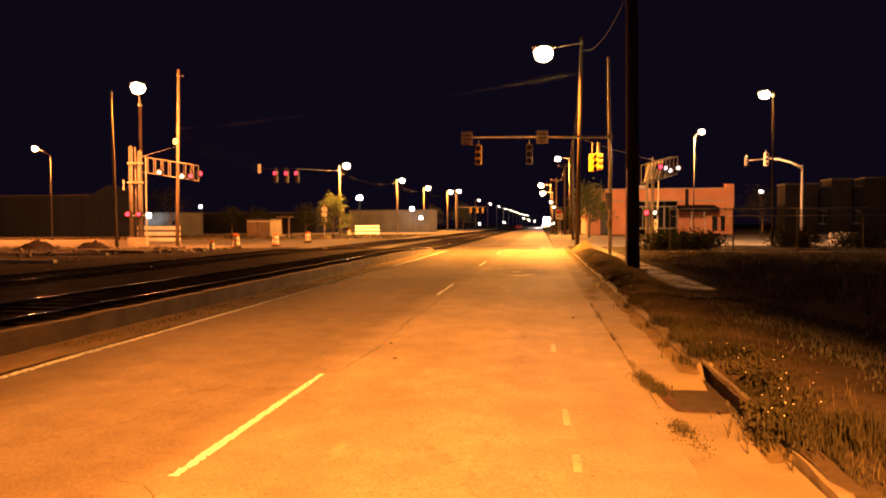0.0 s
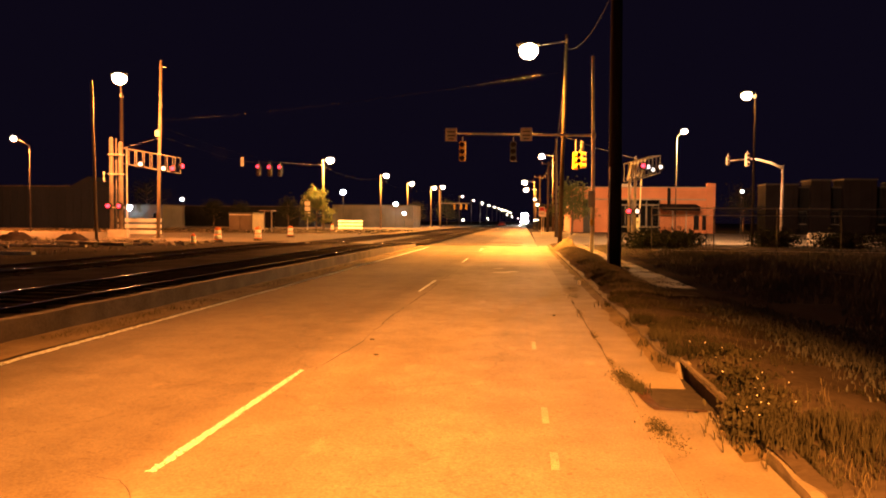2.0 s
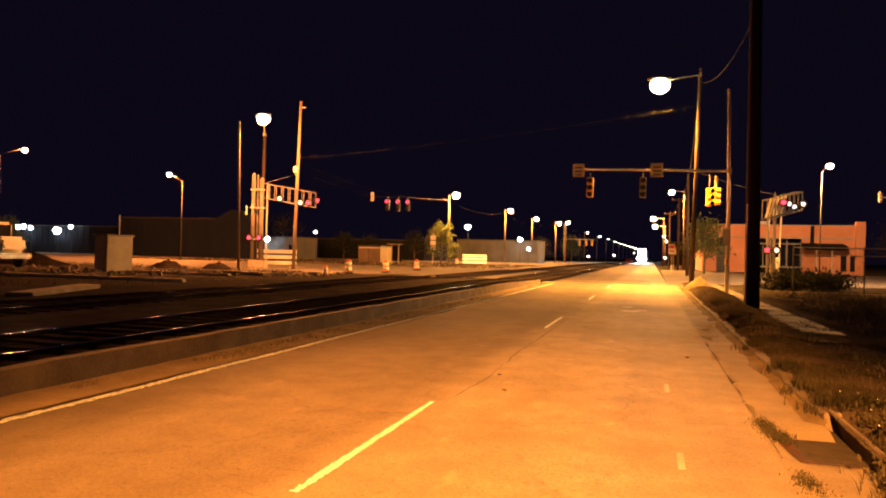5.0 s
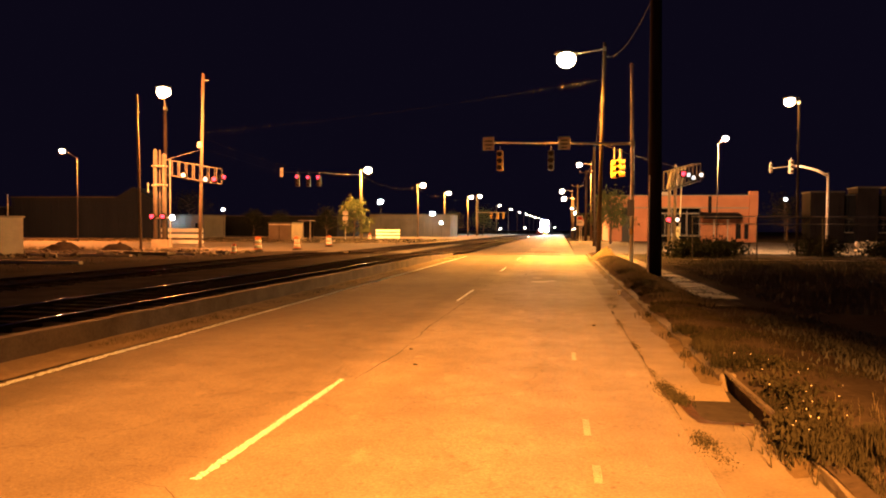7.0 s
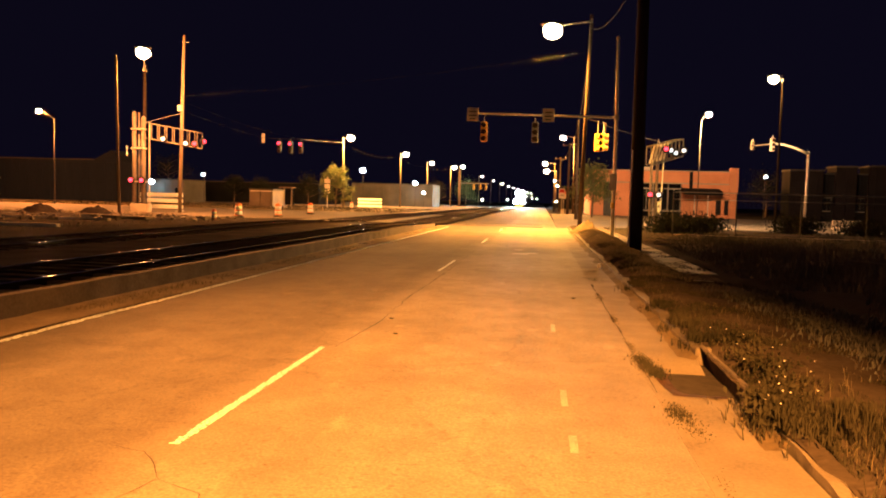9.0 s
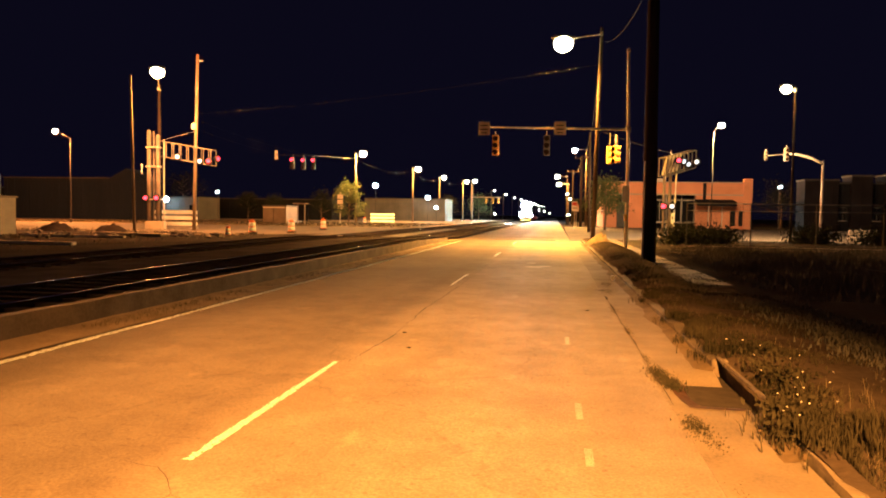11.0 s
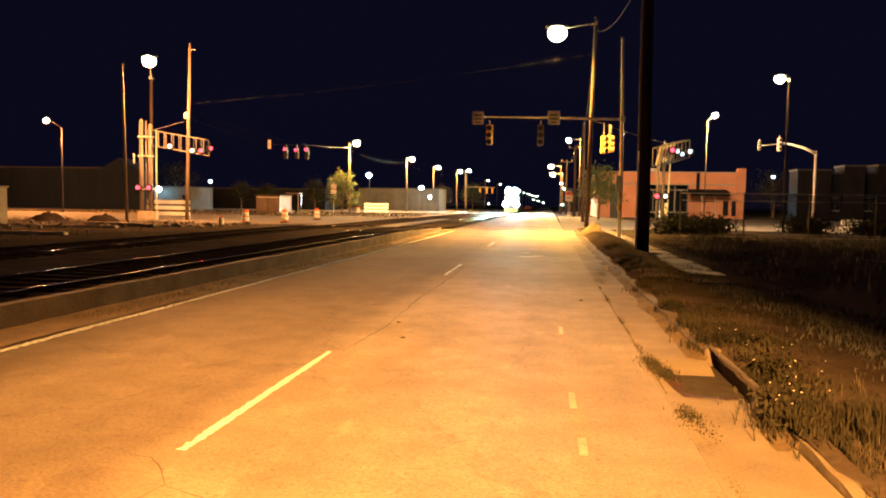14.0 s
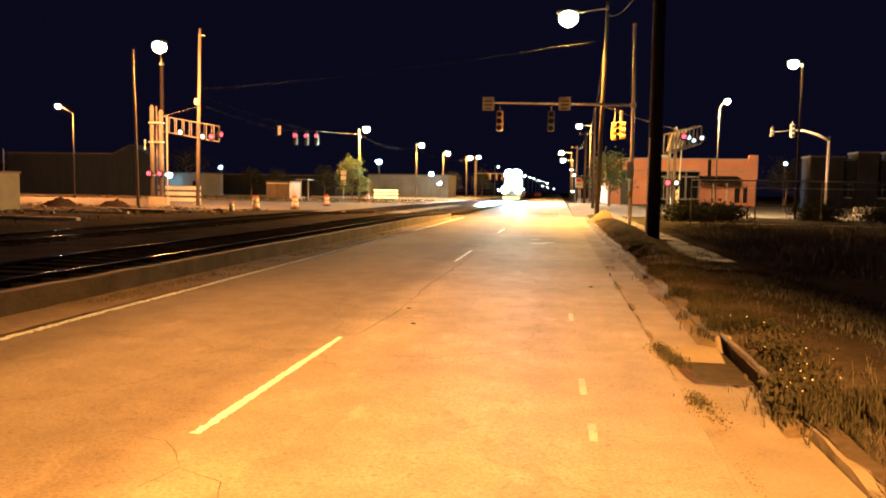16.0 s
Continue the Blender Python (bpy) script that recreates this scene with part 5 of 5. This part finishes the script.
def field_weeds(rnd):
    y = 6 + 42 * rnd.random()
    x = 3.55 + rnd.random() ** 1.6 * (6.5 + y * 0.75)
    d = wobble(x, y, 0.33, 4)
    if d < -0.6 or x < (3.5 if y < 12.5 else 4.1) + 0.4 * rnd.random() + 0.4 * wobble(0, y, 0.5):
        return None
    return x, y, verge_z(min(x, 9), y), (0.6 + 0.9 * max(0, d)) * (1 if y < 26 else max(0.3, 1 - (y - 26) / 18)) * min(1, max(0.25, (x - 3.4) / 3.5))


blades("verge_grass", 34000, near_verge, 0.11, 0.0038, GRASS, "dry green grass tufts on the verge", 1)
blades("berm_grass", 16000, berm, 0.085, 0.0045, DRY_GRASS, "short rough grass on the earth berm", 2)
blades("soil_tufts", 26000, soil_tufts, 0.07, 0.004, GRASS, "thin low grass over the bare soil", 21, 0.9)
blades("dry_stalks", 3000, dry_stalks, 0.1, 0.0025, DRY_GRASS, "bleached dry stalks among the verge grass", 22, 0.7)
blades("kerb_weeds", 2600, kerb_weeds, 0.13, 0.005, GRASS, "leafy weeds sprouting along the kerb", 3, 0.9)
blades("seam_weeds", 3400, seam_weeds, 0.03, 0.005, GRASS, "small dark weeds in the gutter seam", 4, 1.2)
blades("track_weeds", 4200, left_weeds, 0.04, 0.005, DRY_GRASS, "weeds along the track kerb", 5, 0.9)
blades("field_weeds", 75000, field_weeds, 0.38, 0.009, WEED, "tall dark weeds over the empty lot", 6)
blades("edge_weeds", 5000, lambda r: (r.gauss(3.55, 0.28), r.uniform(2, 13.5), 0.13, r.uniform(0.3, 1.2)), 0.08, 0.01, WEED, "low weeds where the soil meets the lot", 12, 0.9)
blades("far_grass", 9000, lambda r: (r.uniform(-60, -15), r.uniform(74, 110), 0.14, 1), 0.16, 0.03, GRASS, "rough grass beyond the side street", 7)
blades("street_edge_grass", 5200, lambda r: (r.uniform(-60, -22), 44.4 + r.gauss(0, 0.35) if r.random() < 0.5 else 73.6 + abs(r.gauss(0, 0.9)), 0.13, r.uniform(0.4, 1.3)), 0.28, 0.012, DRY_GRASS, "dry yellow grass along the side street", 25, 0.8)
blades("lot_weeds", 4000, lambda r: (r.uniform(-48, -15), r.uniform(20, 44.5), 0.14, 1), 0.14, 0.012, WEED, "sparse weeds on the dirt", 9)


def clover():
    """Low leafy weeds with small white flower heads beside the inlet."""
    rnd = random.Random(41)
    spots = [(1.74, 5.75, 0.2), (1.9, 5.9, 0.22), (2.0, 6.3, 0.25), (2.05, 6.8, 0.25), (1.66, 5.5, 0.14), (2.0, 7.4, 0.22), (2.1, 8.1, 0.25)]
    leaves, lf, petals, pf = [], [], [], []
    for x, y, s in spots:
        z = max(0.03, verge_z(x, y))
        leaf_cloud(leaves, lf, rnd, 170, lambda: (x + rnd.gauss(0, s * 0.55), y + rnd.gauss(0, s * 0.75), z + abs(rnd.gauss(0.05, 0.05))), 0.028)
        for _ in range(3):
            c = Vector((x + rnd.gauss(0, s * 0.6), y + rnd.gauss(0, s * 0.8), z + rnd.uniform(0.1, 0.17)))
            k = len(petals)
            e = rnd.uniform(0.005, 0.008)
            petals += [c + Vector(p) * e for p in ((1, 0, 0), (0, 1, 0), (-1, 0, 0), (0, -1, 0), (0, 0, 0.9), (0, 0, -0.9))]
            pf += [(k + a, k + (a + 1) % 4, k + 4) for a in range(4)] + [(k + (a + 1) % 4, k + a, k + 5) for a in range(4)]
    tagged(new("clover", mesh_of("clover", leaves, lf, GRASS)), "low leafy clover beside the storm inlet", "weeds", kind="stuff")
    tagged(new("clover_flower", mesh_of("clover_flower", petals, pf, SIGN_WHITE)), "tiny white clover flower heads", "flowers", kind="stuff")


def bush(at, r, h, n, seed, mat, label, name="bush"):
    rnd = random.Random(seed)
    o = thing(name, at, label, "bush", "bushes")
    for i in range(5):
        a = rnd.uniform(0, 6.28)
        part("stem", tube([(0, 0, 0), (0.4 * r * math.cos(a), 0.4 * r * math.sin(a), h * 0.6)], 0.03, 0.01, 5), BARK, o)
    verts, faces = [], []
    leaf_cloud(verts, faces, rnd, n, lambda: (rnd.gauss(0, r * 0.45), rnd.gauss(0, r * 0.45), abs(rnd.gauss(h * 0.5, h * 0.28))), 0.09)
    c = new("foliage", mesh_of("foliage", verts, faces, mat))
    c.parent = o
    return o


def leaf_cloud(verts, faces, rnd, n, place, size):
    for _ in range(n):
        c = Vector(place())
        t = Euler((rnd.uniform(0, 6.3), rnd.uniform(0, 6.3), rnd.uniform(0, 6.3))).to_matrix()
        s = size * rnd.uniform(0.6, 1.4)
        k = len(verts)
        for p in ((-1, 0, 0), (0, -0.45, 0.1), (1, 0, 0), (0, 0.45, 0.1)):
            verts.append(c + t @ (Vector(p) * s))
        faces.append((k, k + 1, k + 2, k + 3))


def tree(at, h, crown_r, seed, label, n=5200, clear=0.3, mat=None, leaf=0.13, clump=0.22):
    rnd = random.Random(seed)
    o = thing("tree", at, label, "tree", "trees")
    bm = tube([(0, 0, -0.2), (0.1, 0.05, h * 0.35), (0.0, 0.1, h * 0.75)], 0.05 * h * 0.5, 0.03, 8)
    tips = []
    for i in range(15):
        z = h * (clear + (0.92 - clear) * i / 14)
        a = i * 2.4 + rnd.uniform(-0.4, 0.4)
        reach = crown_r * (1.0 - 0.55 * (i / 14) ** 1.5) * rnd.uniform(0.6, 1.1)
        tip = Vector((reach * math.cos(a), reach * math.sin(a), z + reach * rnd.uniform(0.05, 0.45)))
        bm = tube([(0.05, 0.05, z * 0.9), tip * 0.55 + Vector((0, 0, z * 0.42)), tip], 0.05, 0.012, 5, bm)
        tips.append(tip)
    part("trunk", bm, BARK, o)
    verts, faces = [], []

    def place():
        tip = rnd.choice(tips)
        f = rnd.uniform(0.35, 1.1)
        s = clump * crown_r
        return (tip.x * f + rnd.gauss(0, s), tip.y * f + rnd.gauss(0, s), tip.z + (f - 1) * 0.2 * crown_r + rnd.gauss(0, s * 0.8))

    leaf_cloud(verts, faces, rnd, n, place, leaf)
    c = new("crown", mesh_of("crown", verts, faces, mat or LEAF))
    c.parent = o
    return o


clover()
tree((-27.9, 98.6, 0.14), 5.6, 2.5, 3, "small leafy green tree lit by a street lamp", n=3000, clear=0.2, leaf=0.14, clump=0.13)
tree((4.9, 76, 0.3), 5.2, 2.0, 5, "small tree beside the tan building", n=3000)
tree((-100, 96, 0.1), 5.2, 3.2, 8, "dark tree in front of yard lamps", n=3000)
tree((-24.4, 170, 0.1), 5.5, 2.6, 19, "dark tree among the far lamp poles", n=2000, mat=UNLIT_LEAF)
tree((-20.5, 200, 0.1), 7, 4, 9, "dark tree along the far kerb", n=2600)
for i, (x, y, h) in enumerate(((-66, 125, 8), (8, 120, 6), (34, 120, 7), (-52, 121, 4.6), (-46.5, 119, 4.0), (-40, 124, 4.8))):
    tree((x, y, 0.1), h, h * 0.5, 30 + i, "dark leafy tree in unlit ground", n=2200, mat=UNLIT_LEAF)
for i, (x, y, r, h) in enumerate(((6.8, 41, 1.4, 0.95), (8.6, 42.5, 1.5, 0.9), (14.2, 44, 1.3, 1.0), (18.3, 45, 1.5, 0.9), (21.5, 45, 1.6, 0.9), (25, 46, 1.8, 0.9))):
    bush((x, y, 0.15), r, h, 2200, 50 + i, UNLIT_LEAF, "dense dark bush along the fence")

# parked car beyond the lot
def parked_car(at, turn, mat, label):
    o = thing("car", at, label, "car", "cars", turn)
    bm = bmesh.new()
    prof = [(-2.2, 0.35), (-2.25, 0.75), (-1.9, 0.92), (-1.2, 1.0), (-0.6, 1.42), (0.8, 1.45), (1.6, 1.02), (2.2, 0.95), (2.25, 0.4)]
    sides = []
    for s in (-0.85, 0.85):
        sides.append([bm.verts.new((x, s * (0.82 if z > 1.1 else 1.0), z)) for x, z in prof])
    bm.faces.new(sides[0]), bm.faces.new(list(reversed(sides[1])))
    for i in range(len(prof)):
        j = (i + 1) % len(prof)
        bm.faces.new((sides[0][i], sides[1][i], sides[1][j], sides[0][j]))
    bmesh.ops.bevel(bm, geom=list(bm.edges), offset=0.06, segments=2, affect="EDGES")
    part("body", bm, mat, o, smooth=True)
    for s in (-0.8, 0.8):
        part("side_window", box((0.15, s, 1.2), (1.7, 0.06, 0.32), 0.02), GLASS_DARK, o)
    for x in (-1.35, 1.35):
        for s in (-0.8, 0.8):
            w = part("wheel", lathe([(0.2, -0.1), (0.32, -0.1), (0.33, 0.1), (0.2, 0.1)], 18, axis="Y", at=(x, s, 0.33)), RUBBER, o)
            part("rim", lathe([(0.2, -0.08), (0.05, -0.1), (0.05, 0.1), (0.2, 0.08)], 14, axis="Y", at=(x, s, 0.33)), CHROME, w)
    return o


o = thing("concrete_barrier", (22.9, 60, 0.02), "low pale concrete barrier beyond the weeds", "barrier")
bm = bmesh.new()
prof = [(-0.3, 0), (-0.3, 0.15), (-0.14, 0.4), (-0.1, 0.85), (0.1, 0.85), (0.14, 0.4), (0.3, 0.15), (0.3, 0)]
ends = [[bm.verts.new((x, y, z)) for y, z in prof] for x in (-1.0, 1.0)]
bm.faces.new(ends[0]), bm.faces.new(ends[1])
for i in range(8):
    bm.faces.new((ends[0][i], ends[0][(i + 1) % 8], ends[1][(i + 1) % 8], ends[1][i]))
part("block", bm, CONCRETE, o)
part("lifting_eye", tube([(-0.3, 0, 0.85), (-0.3, 0, 0.93), (-0.15, 0, 0.93), (-0.15, 0, 0.85)], 0.015, n=5), STEEL, o)
parked_car((-6.5, 235, 0.05), 85, TRUCK_RED, "red car far down the road")
# scrap in the weeds
o = part("scrap_pipe", tube([(6.4, 16.6, 0.55), (7.1, 16.5, 0.5)], 0.02, n=6), ALU)
tagged(o, "bent pale metal strip lying in the weeds", "scrap")


# ---- the locomotive ----
def disc(c, r, depth, mat, parent, name, label="", n=20):
    c = Vector(c)
    return part(name, tube([c, c - Vector((0, depth, 0))], r, n=n), mat, parent, label)


def locomotive():
    o = thing("locomotive", (-7.55, 120, 0.2), "dark diesel locomotive with blazing white headlights", "locomotive")
    part("underframe", box((0, 10, 1.35), (3.0, 20.0, 0.4), 0.05), LOCO_GREY, o)
    part("nose", box((0, 1.9, 2.45), (2.0, 1.9, 1.9), 0.18), LOCO_BLUE, o)
    part("cab", box((0, 4.2, 3.0), (3.05, 2.8, 3.0), 0.2), LOCO_BLUE, o)
    part("hood", box((0, 12.3, 2.85), (1.9, 13.2, 2.7), 0.12), LOCO_BLUE, o)
    part("roof_vents", box((0, 14, 4.3), (2.4, 5.0, 0.4), 0.08), LOCO_GREY, o)
    for s in (-0.75, 0.75):
        part("windshield", box((s, 2.78, 3.75), (1.05, 0.05, 0.65), 0.02), GLASS_DARK, o)
    for s in (-1.53, 1.53):
        part("side_window", box((s, 4.2, 3.6), (0.05, 1.6, 0.7), 0.02), GLASS_DARK, o)
    part("pilot", box((0, 0.15, 0.75), (2.9, 0.3, 1.0), 0.06), LOCO_GREY, o)
    part("plough", box((0, -0.05, 0.35), (2.6, 0.12, 0.5), 0.03, Matrix.Rotation(radians(-18), 4, "X")), LOCO_YELLOW, o)
    part("coupler", box((0, -0.35, 0.85), (0.3, 0.7, 0.3), 0.05), LOCO_GREY, o)
    part("trim_stripe", box((0, 0.93, 1.75), (2.0, 0.03, 0.25)), LOCO_YELLOW, o)
    for s in (-1.4, 1.4):
        part("handrail", tube([(s, 0.3, 1.5), (s, 0.3, 2.5), (s, 2.7, 2.5)], 0.03, n=6), LOCO_YELLOW, o)
        part("step", box((s, 0.6, 0.8), (0.35, 0.6, 0.06), 0.01), LOCO_GREY, o)
    # Glowing nose discs added to fill out the glare.
    for s in (-0.5, 0.5):
        disc((s, 0.93, 2.85), 0.46, 0.05, LENS_HEAD, o, "nose_glare_disc", "added white disc widening the headlight glare")
    part("lamp_box", box((0, 2.9, 4.28), (2.6, 0.5, 1.35), 0.06), LOCO_BLUE, o)
    for s in (-0.64, 0.64):
        disc((s, 2.66, 4.28), HEAD_GLARE_R, 0.05, LENS_HEAD, o, "headlight", "headlight disc enlarged to its white glare")
    for s in (-1.05, 1.05):
        disc((s, 0.02, 1.62), DITCH_GLARE_R, 0.05, LENS_HEAD, o, "ditch_light", "ditch light disc enlarged to its white glare")
    for y in (3.6, 16.4):
        part("truck_frame", box((0, y, 0.75), (2.6, 4.2, 0.4), 0.05), LOCO_GREY, o)
        for k in (-1.5, 0, 1.5):
            for s in (-0.735, 0.735):
                part("wheel", lathe([(0.5, -0.07), (0.51, 0.0), (0.54, 0.06), (0.1, 0.08)], 20, at=(0, 0, 0)), LOCO_GREY, o).matrix_basis = pose(s, y + k, 0.5, 0, 90 if s > 0 else -90, 0)
    part("fuel_tank", box((0, 10, 0.8), (2.4, 5.0, 0.8), 0.15), LOCO_GREY, o)
    return o


# Lens radii beyond true size, to stand in for the glare.
HEAD_GLARE_R, DITCH_GLARE_R = 0.62, 0.5
loco = locomotive()


def motions():
    rows = []
    for i in range(17):
        t = float(i)
        y = 360 - 15.0 * t
        dx = (track_x(y + 10, -7.55) - track_x(y, -7.55)) / 10
        rows.append((t, pose(track_x(y, -7.55), y, track_z(y) + 0.075, 0, 0, -math.degrees(math.atan(dx)))))
    walk(loco, rows)


motions()
